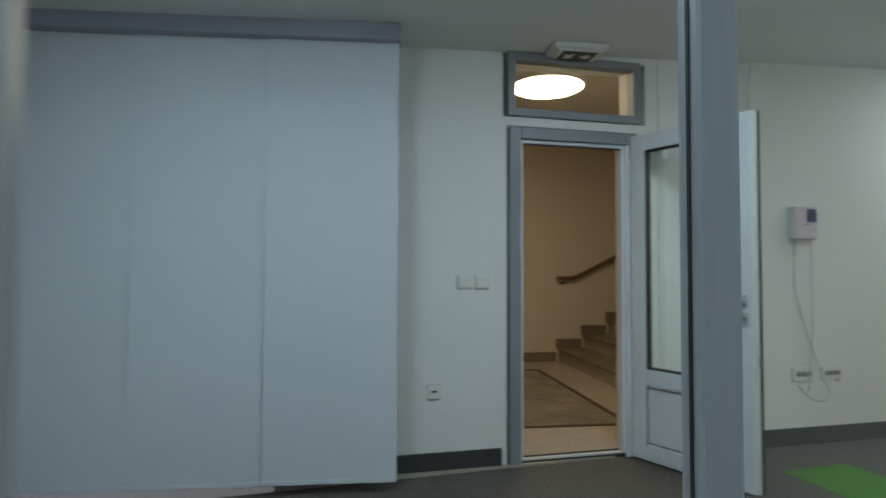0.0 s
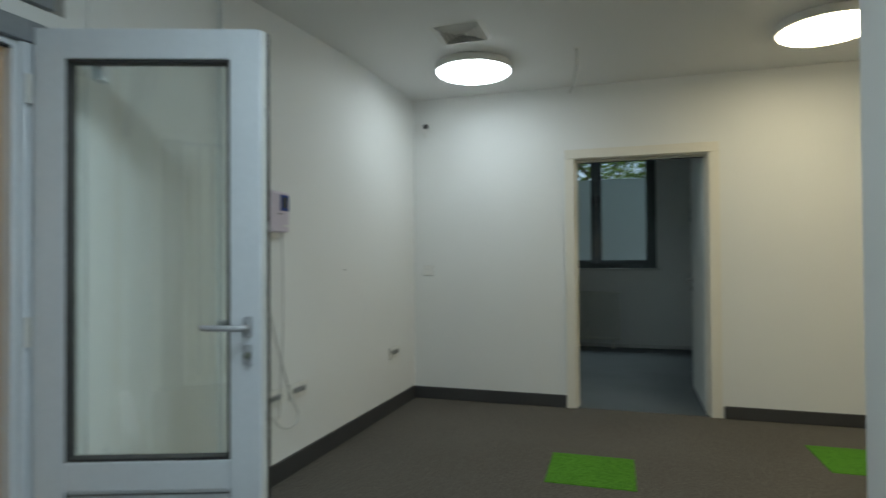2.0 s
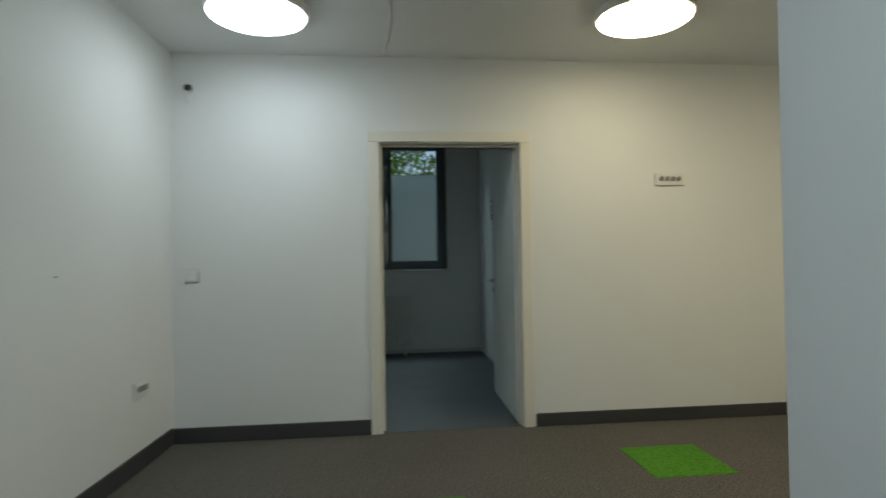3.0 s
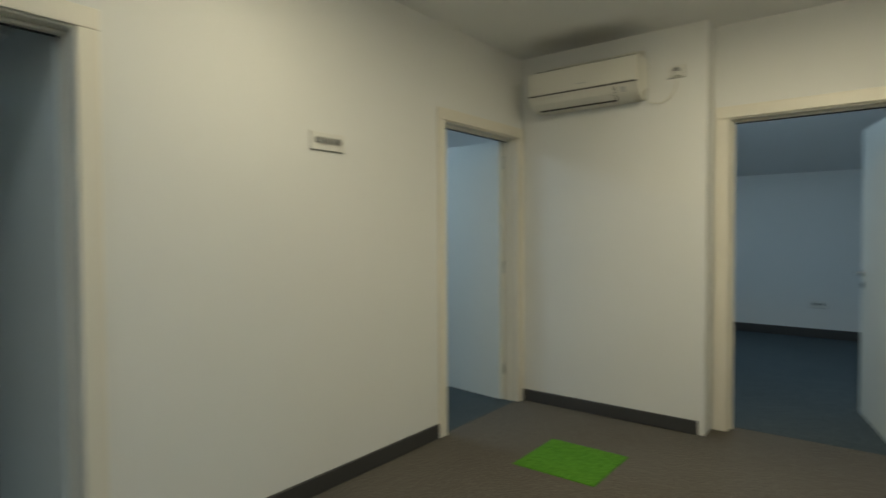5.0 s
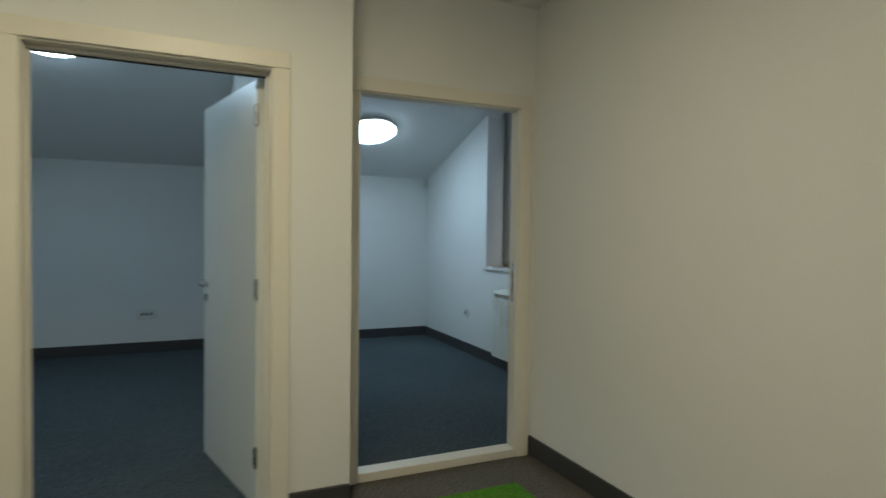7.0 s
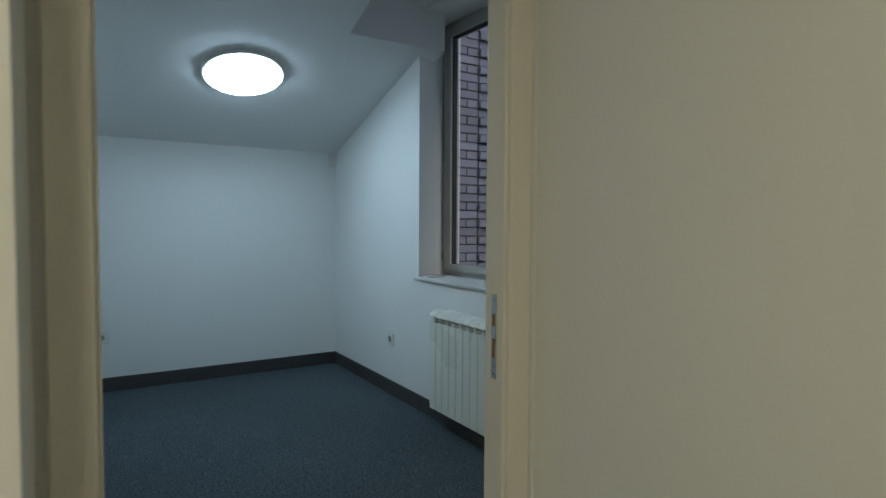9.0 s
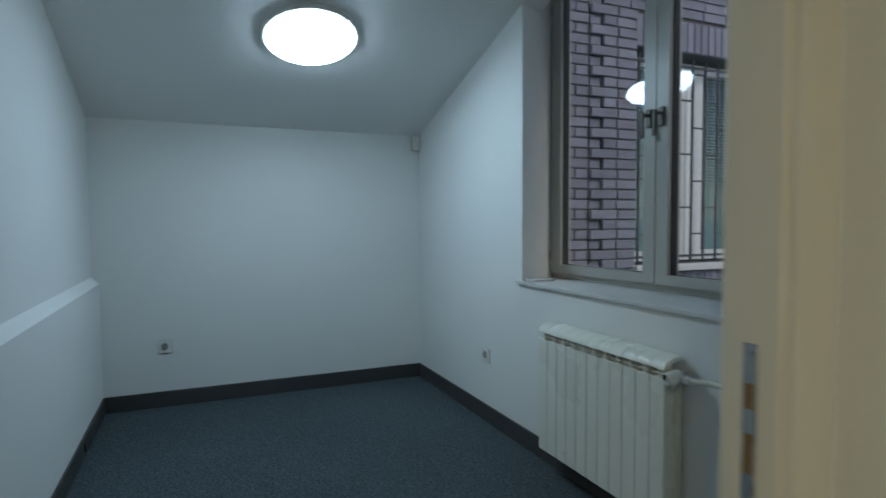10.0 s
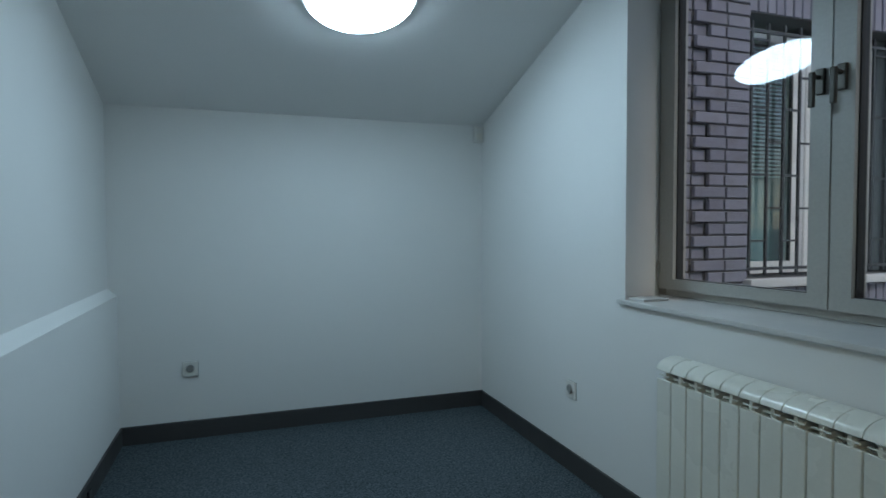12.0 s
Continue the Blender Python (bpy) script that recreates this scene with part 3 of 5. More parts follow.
part("threshold", box(B(), -0.01, W + 0.01, 0.012, 0.055, 0.0, 0.03, 0.004), SKIRT_WHITE, ed, "pale threshold strip")
part("threshold_seal", box(B(), 0.0, W, 0.045, 0.062, 0.012, 0.036), EDGE, ed)
part("front_seal", box(B(), 0.0, W, 0.0, 0.0115, 0.0, 0.022, 0.003, 1), EDGE, ed)
part("reveal", box(B(), -0.115, -0.0755, 0.06, 0.24, 0.0, H + 0.0745), STAIRWALL, ed)
part("reveal", box(B(), W + 0.0755, W + 0.115, 0.06, 0.24, 0.0, H + 0.0745), STAIRWALL, ed)

tw = thing("window_1", on_a(0.947, 2.133), "grey framed transom window above the entrance door", "window", kind="structure")
TW, TH = 0.91, 0.40
for q in ((0, 0.05, 0, TH), (TW - 0.05, TW, 0, TH), (0.05, TW - 0.05, 0, 0.05), (0.05, TW - 0.05, TH - 0.05, TH)):
    part("window_frame", box(B(), q[0], q[1], -0.022, 0.06, q[2], q[3], 0.005), GREYFRAME, tw)
tp = part("pane", box(B(), 0.05, TW - 0.05, 0.015, 0.021, 0.05, TH - 0.05), CLEAR, tw)
tp.visible_shadow = False
for q in ((-0.035, 0.0, 0.06, 0.24, -0.01, TH + 0.005), (TW, TW + 0.035, 0.06, 0.24, -0.01, TH + 0.005)):
    part("reveal", box(B(), *q), STAIRWALL, tw)

LW, LH = 0.76, 2.03
el = thing("entrance_door", on_a(1.80, 0.012, 0.02) @ pose(0, 0, 0, 0, 0, -68.7), "white half-glazed entrance door standing wide open", "door")
T = 0.032
part("stile", box(B(), 0.0, 0.105, -T, T, 0, LH, 0.006), PVC, el)
part("stile", box(B(), LW - 0.105, LW, -T, T, 0, LH, 0.006), PVC, el)
part("top_rail", box(B(), 0.105, LW - 0.105, -T, T, LH - 0.105, LH, 0.006), PVC, el)
part("bottom_rail", box(B(), 0.105, LW - 0.105, -T, T, 0, 0.095, 0.006), PVC, el)
part("middle_rail", box(B(), 0.105, LW - 0.105, -T, T, 0.46, 0.56, 0.006), PVC, el)
part("lower_panel", box(B(), 0.105, LW - 0.105, -0.018, 0.018, 0.095, 0.46), PVC, el)
for z0, z1 in ((0.0955, 0.107), (0.448, 0.4595)):
    part("bead", box(B(), 0.106, LW - 0.106, -0.026, 0.026, z0, z1, 0.004, 1), PVC, el)
for q in ((0.1055, 0.1075, 0.096, 0.459), (LW - 0.1075, LW - 0.1055, 0.096, 0.459), (0.1075, LW - 0.1075, 0.1075, 0.1092), (0.1075, LW - 0.1075, 0.446, 0.4477)):
    part("panel_joint", box(B(), q[0], q[1], -0.0272, 0.0272, q[2], q[3]), EDGE, el, "thin dark joint line")
gl = part("pane", box(B(), 0.105, LW - 0.105, -0.010, 0.010, 0.56, LH - 0.105), LEAF_GLASS, el)
gl.visible_shadow = False
for q in ((0.105, 0.114, 0.56, LH - 0.105), (LW - 0.114, LW - 0.105, 0.56, LH - 0.105), (0.114, LW - 0.114, 0.56, 0.569), (0.114, LW - 0.114, LH - 0.114, LH - 0.105)):
    part("gasket", box(B(), q[0], q[1], -T + 0.004, T - 0.004, q[2], q[3]), EDGE, el)
part("rebate", box(B(), LW, LW + 0.012, -0.012, T, 0.0, LH, 0.002, 1), PLASTIC, el, "yellowed lock edge")
part("edge_seal", box(B(), LW + 0.012, LW + 0.016, 0.006, T - 0.002, 0.0, LH), EDGE, el)
for z in (0.12, 0.7, 1.02, 1.35, 1.75):
    part("lock_bolt", box(B(), LW + 0.011, LW + 0.018, -0.006, 0.006, z - 0.02, z + 0.02, 0.002, 1), CHROME, el)
for s in (-1, 1):
    eh = part("handle_plate", box(B(), LW - 0.058, LW - 0.026, min(s * T, s * (T + 0.008)), max(s * T, s * (T + 0.008)), 0.975, 1.045, 0.010), SATIN, el, "grey handle rose")
    part("cylinder_plate", box(B(), LW - 0.057, LW - 0.027, min(s * T, s * (T + 0.007)), max(s * T, s * (T + 0.007)), 0.88, 0.95, 0.010), SATIN, el, "grey cylinder rose")
    part("lever", tube(B(), [(LW - 0.042, s * T, 1.01), (LW - 0.042, s * (T + 0.045), 1.01), (LW - 0.065, s * (T + 0.055), 1.01), (LW - 0.17, s * (T + 0.055), 1.013), (LW - 0.18, s * (T + 0.046), 1.013)], 0.0105, 10), SATIN, eh, smooth=True)
    part("cylinder", rod(B(), (LW - 0.042, s * T, 0.915), (LW - 0.042, s * (T + 0.014), 0.915), 0.012, 14), CHROME, eh, smooth=True)
for z in (0.2, 1.0, 1.82):
    part("hinge", rod(B(), (-0.012, -T - 0.004, z - 0.05), (-0.012, -T - 0.004, z + 0.05), 0.010, 12), PLASTIC, el, smooth=True)
part("closer_bracket", box(B(), 0.16, 0.2, T, T + 0.05, LH - 0.16, LH - 0.1, 0.004), PVC, el)

# ---- lamps ----


def disc_lamp(m, glow_mat, label, r=0.272, rim=0.054, drop=0.028):
    """A white rim against the ceiling and a shallow opal dome below it."""
    t = thing("ceiling_light", m, label, "ceiling light", "round flush ceiling lights")
    part("housing", lathe(B(), [(0, 0), (r + 0.004, 0), (r + 0.010, -0.006), (r + 0.010, -rim + 0.004), (r + 0.006, -rim), (r - 0.004, -rim), (r - 0.004, -rim + 0.006)], 64), PLASTIC, t, smooth=True)
    e = min(0.16, drop * 3.2)
    lip = [(r - 0.004 - e * (1 - math.cos(a)), -rim - drop * math.sin(a)) for a in [radians(d) for d in range(0, 91, 9)]]
    part("diffuser", lathe(B(), [(r - 0.004, -rim + 0.003)] + lip + [(0, -rim - drop - 0.002)], 64), glow_mat, t, "glowing white diffuser", smooth=True)
    return t


G_MID, G_COOL, G_WARM, G_END, G_ROOM, G_STAIR, G_ENTRY = (glow("diffuser_" + k, c, POWER[k]) for k, c in (("mid", ROOM), ("cool", COOL), ("warm", WARM), ("end", WARM), ("room", ROOM), ("stair", STAIR), ("entry", ENTRY)))
disc_lamp(pose(4.38, 2.825, HZ), G_COOL, "round white flush ceiling light, cool glow, switched on")
disc_lamp(pose(4.268, 0.60, HZ), G_WARM, "round white flush ceiling light, warm glow, switched on")
disc_lamp(pose(1.35, 2.1, hz(1.6, 2.1)), G_ENTRY, "round white flush ceiling light near the entrance, switched on")
disc_lamp(pose(-0.8, 2.1, hz(-0.6, 2.1)), G_ENTRY, "round white flush ceiling light before the panel blind, switched on")
# assumed lamp out of view, placed to brighten the hall's end walls
disc_lamp(pose(3.1, -0.7, HZ), G_END, "unseen round ceiling light assumed over the hall's end, switched on")
# lamp never in view, added to light the panel blind from behind
disc_lamp(pose(-0.7, -0.8, hz(-0.5, -0.8)), G_ENTRY, "unseen round ceiling light assumed in the glass room, switched on")
SLANT = math.degrees(math.atan(SL))
disc_lamp(pose(1.39, -5.255, slope(-5.255), SLANT, 0, 0), G_ROOM, "round white ceiling light on the sloping ceiling, switched on", 0.262, 0.034, 0.036)
disc_lamp(pose(4.03, -4.30, slope(-4.30), SLANT, 0, 0), G_MID, "round white ceiling light of the middle office, switched on", 0.268, 0.034, 0.036)
# assumed source, out of view, for the side room's cool light
disc_lamp(pose(7.0, -1.0, 2.75), G_ROOM, "unseen round ceiling light assumed in the side room, switched on")
disc_lamp(pose(1.765, 4.89, 2.78), G_STAIR, "round white stairwell ceiling light, switched on", 0.3)

# ---- hall: panel blind and glass partition ----
pb = thing("panel_blind", BLIND, "white sliding fabric panels hanging from a lavender ceiling rail", "panel blind")
part("rail", box(B(), 0.0, 2.28, -0.31, -0.16, 2.412, 2.505, 0.006), RAIL, pb, "lavender-grey ceiling rail")
# black strip painted for the shade between rail and ceiling
part("shade_strip", box(B(), 0.01, 2.27, -0.305, -0.165, 2.5055, 2.518), EDGE, pb)
for k, (x0, x1, d, z0) in enumerate(((1.575, 2.272, -0.255, 0.062), (0.89, 1.60, -0.241, 0.056), (0.2, 0.915, -0.227, 0.05), (0.0, 0.22, -0.213, 0.048))):
    pn = part("fabric_panel", box(B(), x0, x1, d - 0.003, d + 0.003, z0, 2.418, 0.002, 1), PANEL, pb, "white fabric panel")
    part("weight_bar", box(B(), x0 + 0.001, x1 - 0.001, d - 0.005, d + 0.005, z0 - 0.003, z0 + 0.022, 0.002, 1), PANEL, pn)

gp = thing("glass_partition", pose(0, 1.016, 0), "clear glass partition in grey aluminium posts", "glass partition", kind="structure")
for x0, x1 in ((-0.022, 0.022), (1.262, 1.307), (-0.61, -0.56)):
    ps = part("post", box(B(), x0, x1, -0.017, 0.017, 0, hz(x0, 1.0) - 0.001, 0.006), ALU, gp)
    part("groove", box(B(), x0 - 0.0015, x0 + 0.001, -0.002, 0.002, 0.0, hz(x0, 1.0) - 0.01), EDGE, ps)
part("bottom_rail", box(B(), 0.022, 1.262, -0.015, 0.015, 0.0, 0.06, 0.004), ALU, gp)
part("top_rail", box(B(), 0.022, 1.262, -0.015, 0.015, 2.40, 2.45, 0.004), ALU, gp)
part("head_rail", box(B(), -0.56, -0.022, -0.015, 0.015, 2.40, 2.45, 0.004), ALU, gp)
part("bottom_rail", box(B(), -2.05, -0.61, -0.015, 0.015, 0.0, 0.06, 0.004), ALU, gp)
part("top_rail", box(B(), -2.05, -0.61, -0.015, 0.015, 2.40, 2.45, 0.004), ALU, gp)
for x0, x1 in ((0.022, 1.262), (-2.05, -0.61)):
    g = part("pane", box(B(), x0, x1, -0.005, 0.005, 0.06, 2.40), CLEAR, gp)
    g.visible_shadow = False

vb = thing("vertical_blind", pose(-2.0, 0, 0), "sheer pale vertical blind along the side wall", "blind")
part("rail", box(B(), -0.03, 0.03, 1.3, 3.55, 2.36, 2.40, 0.004), ALU, vb)
for k in range(18):
    part("slat", box(B(), -0.002, 0.002, -0.058, 0.058, 0.05, 2.36), SHEER, vb, m=pose(0, 1.38 + 0.123 * k, 0, 0, 0, 38))
# opaque dark panel, added so the slats stand out in the door glass
structure("blind_backdrop", box(B(), -2.048, -2.035, 1.3, 3.5, 0.1, 2.36, 0.003), DIM_BACKDROP, "dim grey-green panel standing in for the window behind the vertical blind", "window")
# added post; its dark colour gives the corner's shade in the door glass
gpost = thing("shade_post", pose(-1.95, 3.64, 0), "dark grey-green post added for the shaded corner beside the blind", "post", kind="structure")
part("post", box(B(), -0.08, 0.08, -0.09, 0.09, 0, 2.40, 0.006), DIM_CORNER, gpost)
part("bracket", rod(B(), (0.08, 0.0, 2.28), (0.26, 0.06, 2.31), 0.018, 12), ALU, gpost, smooth=True)

# ---- sockets and switches ----


def socket(m, n=1, label="white wall socket", w=0.09, h=0.09, group=""):
    """Flush plate with n round inserts; the wall's face is y = 0."""
    w = max(w, 0.035 + 0.046 * n) if n > 1 else w
    t = thing("wall_socket", m, label, "socket", group)
    # darker backing, deeper below, paints the plate's shadow on the wall
    part("shade_strip", box(B(), -w / 2 - 0.002, w / 2 + 0.002, -0.003, 0.0, -h / 2 - 0.003, h / 2 + 0.001), INSERT, t, "thin dark strip painted as the plate's shadow")
    part("plate", box(B(), -w / 2, w / 2, -0.0115, 0.0, -h / 2, h / 2, 0.003), PLASTIC, t)
    for k in range(n):
        x = (k - (n - 1) / 2) * 0.044
        r = 0.022 if n == 1 else 0.0165
        ins = part("insert", lathe(B(), [(0, 0.009), (r - 0.003, 0.009), (r - 0.002, 0.0), (r, 0.0), (r + 0.002, 0.0015), (r + 0.002, 0.006)], 24), INSERT, t, m=pose(x, -0.0115, 0.004, -90, 0, 0) @ pose(0, 0, -0.0, 180), smooth=True)
        part("rim", lathe(B(), [(r - 0.001, 0.0), (r, 0.0012), (r + 0.0022, 0.0012), (r + 0.0025, 0.0)], 24), CABLE, t, m=pose(x, -0.011, 0.004, 90, 0, 0))
        for s in (-1, 1):
            part("contact", rod(B(), (x + s * 0.0085, -0.0125, 0.004), (x + s * 0.0085, -0.0105, 0.004), 0.0028, 10), BLACK, t)
        part("earth_clip", box(B(), x - 0.002, x + 0.002, -0.0125, -0.0108, 0.004 + r * 0.62, 0.004 + r * 0.95), BLACK, t)
    return t


def switch(m, label="white rocker light switch", n=1, s=0.082):
    t = thing("light_switch", m, label, "light switch", "rocker switches")
    # dark rim round the switch plate stands for its shadow
    part("shade_strip", box(B(), -s / 2 - 0.002, s / 2 + 0.002, -0.003, 0.0, -s / 2 - 0.003, s / 2 + 0.001), INSERT, t, "thin dark strip painted as the plate's shadow")
    part("plate", box(B(), -s / 2, s / 2, -0.009, 0.0, -s / 2, s / 2, 0.003), PLASTIC, t)
    w = (s - 0.02) / n
    for k in range(n):
        x0 = -s / 2 + 0.01 + k * w
        part("rocker", box(B(), x0 + 0.001, x0 + w - 0.001, -0.014, -0.008, -s / 2 + 0.01, s / 2 - 0.01, 0.003), PLASTIC, t)
        part("marker_line", box(B(), x0 + 0.012, x0 + w - 0.012, -0.0147, -0.0138, 0.012, 0.014), CABLE, t)
    return t


switch(on_a(0.672, 1.11))
switch(on_a(0.786, 1.11))
do = thing("data_outlet", on_a(0.495, 0.468), "white data outlet with a dark slot, low on the wall", "outlet")
# the outlet's shadow, painted as a dark backing
part("shade_strip", box(B(), -0.043, 0.043, -0.003, 0.0, -0.044, 0.042), INSERT, do, "thin dark strip painted as the plate's shadow")
part("plate", box(B(), -0.041, 0.041, -0.0115, 0.0, -0.041, 0.041, 0.003), PLASTIC, do)
part("raised_cover", box(B(), -0.029, 0.029, -0.0155, -0.011, -0.027, 0.027, 0.003), PLASTIC, do)
part("slot", box(B(), -0.022, 0.012, -0.0162, -0.015, -0.004, 0.008), BLACK, do, "dark plug slot")
socket(MA @ pose(-2.075, -0.03, 0.475), 3, "white triple wall socket below the intercom", group="triple sockets")
socket(MA @ pose(-1.835, -0.03, 0.475), 3, "white triple wall socket below the intercom", group="triple sockets")
socket(MA @ pose(-0.46, -0.03, 0.478), 3, "white triple wall socket near the corner", group="triple sockets")
socket(on_b(0.0, 1.79), 4, "white row of four sockets high on the wall")
switch(on_b(3.44, 1.135), "flat white switch plate near the corner", 1, 0.09)
socket(facing_y(3.55, FAR, 0.415), 3, "white triple socket low on the far wall")
socket(facing_y(2.25, FAR, 0.44), 1, "white single wall socket low on the far wall")
socket(OFFICE @ pose(-5.195, 0, 0.445), 1, "white single wall socket near the radiator")
socket(facing_y(3.985, -1.965, 2.37), 1, "white wall socket beside the air conditioner", 0.1, 0.08)
switch(ST @ pose(-0.03, 2.97, 1.165), "beige switch on the stairwell wall", 1, 0.08)

# ---- intercom with its handset cord and loose cable ----
ic = thing("intercom", MA @ pose(-2.06, -0.03, 1.40), "pale lilac wall intercom with a small blue screen", "intercom")
part("body", box(B(), -0.115, 0.085, -0.045, 0.0, 0.0, 0.225, 0.010), PINK_PLASTIC, ic)
part("handset", box(B(), -0.125, -0.065, -0.075, -0.035, -0.002, 0.222, 0.014), PINK_PLASTIC, ic, "pale lilac handset")
part("screen_frame", box(B(), 0.0, 0.078, -0.049, -0.044, 0.118, 0.208, 0.004), SCREEN, ic, "blue screen surround")
part("screen", box(B(), 0.014, 0.06, -0.0505, -0.0485, 0.135, 0.195), BLACK, ic, "dark glass screen")
part("mark", box(B(), -0.02, 0.02, -0.0462, -0.0448, 0.098, 0.103), BLACK, ic, "small dark printed mark")
for k in range(2):
    part("button", box(B(), 0.03 + 0.025 * k, 0.045 + 0.025 * k, -0.048, -0.044, 0.03, 0.042, 0.002), PLASTIC, ic)
coil = [(-0.095 + 0.010 * math.cos(a), -0.03 + 0.010 * math.sin(a), -0.002 - 0.0021 * a) for a in [k * 0.5 for k in range(126)]]
part("coiled_cord", tube(B(), coil[:110], 0.0026, 6), CABLE, ic, "coiled handset cord", smooth=True)
part("backplate", box(B(), -0.1, 0.06, -0.012, 0.0, -0.03, 0.0, 0.003), PLASTIC, ic)


def smooth_path(pts, n=10):
    out = []
    P = [Vector(pts[0])] + [Vector(p) for p in pts] + [Vector(pts[-1])]
    for i in range(1, len(P) - 2):
        a, b, c, d = P[i - 1:i + 3]
        for k in range(n):
            t = k / n
            out.append(0.5 * ((2 * b) + (c - a) * t + (2 * a - 5 * b + 4 * c - d) * t * t + (3 * b - a - 3 * c + d) * t ** 3))
    out.append(P[-1])
    return out


lc = thing("loose_cable", MA @ pose(-2.06, -0.03, 0), "loose grey cable hanging from the intercom to the sockets", "cable")
part("cable_run", tube(B(), smooth_path([(0.06, -0.012, 1.40), (0.058, -0.02, 1.1), (0.052, -0.022, 0.8), (0.03, -0.02, 0.55), (0.012, -0.03, 0.40), (0.005, -0.02, 0.36)]), 0.0038, 8), CABLE, lc, smooth=True)
part("cable_run", tube(B(), smooth_path([(-0.095, -0.03, 1.27), (-0.09, -0.02, 1.08), (-0.03, -0.022, 0.85), (0.05, -0.03, 0.62), (0.10, -0.045, 0.46), (0.155, -0.05, 0.36), (0.12, -0.05, 0.30), (0.02, -0.04, 0.31), (-0.07, -0.02, 0.40)]), 0.0045, 8), CABLE, lc, smooth=True)

# ---- small fixtures in the hall ----
sc = thing("security_camera", on_b(3.44, 2.42), "small black dome camera high in the corner", "security camera")
part("base", rod(B(), (0, 0, 0), (0, -0.02, 0), 0.028, 20), PLASTIC, sc, smooth=True)
part("eye", rod(B(), (0, -0.02, 0), (0, -0.06, -0.012), 0.022, 18), BLACK, sc, "black lens barrel", smooth=True)
part("cover", box(B(), -0.03, 0.0, -0.015, 0.0, -0.10, -0.055, 0.003), PLASTIC, sc, "small white cover plate")

ve = thing("ceiling_vent", pose(3.755, 2.75, hz(3.755, 2.75) + 0.003) @ Matrix.Diagonal((1.0, 1.0, 1.0, 1.0)), "square white ceiling air vent with nested louvres", "ceiling vent")
part("frame", box(B(), -0.17, 0.17, -0.17, 0.17, -0.008, 0.0, 0.003), PLASTIC, ve)
part("opening", box(B(), -0.135, 0.135, -0.135, 0.135, -0.0095, -0.0075), CABLE, ve, "dark opening")
for k in range(4):
    a = 0.135 - 0.03 * k
    sl = B()
    for s in (-1, 1):
        prism(sl, [(s * a, -0.010), (s * (a - 0.018), -0.024), (s * (a - 0.018), -0.0215), (s * a, -0.0075)], "y", -a, a)
        prism(sl, [(s * a, -0.010), (s * (a - 0.018), -0.024), (s * (a - 0.018), -0.0215), (s * a, -0.0075)], "x", -a, a)
    part("louvre", sl, PLASTIC, ve)

cc = thing("ceiling_cable", pose(4.27, 2.08, HZ), "short grey cable end hanging from the ceiling", "cable")
part("cable_end", tube(B(), smooth_path([(0, 0, 0), (0.005, -0.005, -0.06), (0.012, 0.0, -0.13), (0.03, 0.02, -0.22), (0.05, 0.05, -0.29)]), 0.009, 8), CABLE, cc, smooth=True)
part("rosette", rod(B(), (0, 0, 0), (0, 0, -0.004), 0.02, 16), PLASTIC, cc, smooth=True)

ex = thing("exit_light", pose(1.355, 3.665, hz(1.36, 3.665) + 0.004, 0, 0, -6), "white ceiling emergency exit light with a dark green sign", "exit light")
part("body", box(B(), -0.175, 0.175, -0.088, 0.088, -0.036, 0.0, 0.006), PLASTIC, ex)
part("tray", prism(B(), [(-0.165, -0.036), (0.165, -0.036), (0.135, -0.052), (-0.135, -0.052)], "y", -0.078, 0.078), PLASTIC, ex)
sgn = part("sign", box(B(), -0.108, 0.108, -0.068, 0.068, -0.056, -0.0515, 0.001, 1), EXIT_GREEN, ex, "dark green exit sign")
for pts in (((-0.088, -0.03), (-0.07, 0.01), (-0.085, 0.03), (-0.06, 0.04), (-0.04, 0.035), (-0.02, 0.015), (-0.035, 0.0), (-0.02, -0.03), (-0.04, -0.035), (-0.055, -0.012)), ((0.02, 0.012), (0.05, 0.012), (0.05, 0.04), (0.09, 0.0), (0.05, -0.04), (0.05, -0.012), (0.02, -0.012))):
    part("sign_mark", prism(B(), list(pts), "z", -0.0575, -0.0555), EXIT_WHITE, sgn, "white sign mark")

mk = thing("wall_nail", MA @ pose(-1.28, -0.03, 1.17), "tiny dark nail driven into the white wall", "nail")
part("shank", rod(B(), (0, 0, 0), (0, -0.012, 0.002), 0.0025, 8), BLACK, mk)

# ---- air conditioner ----


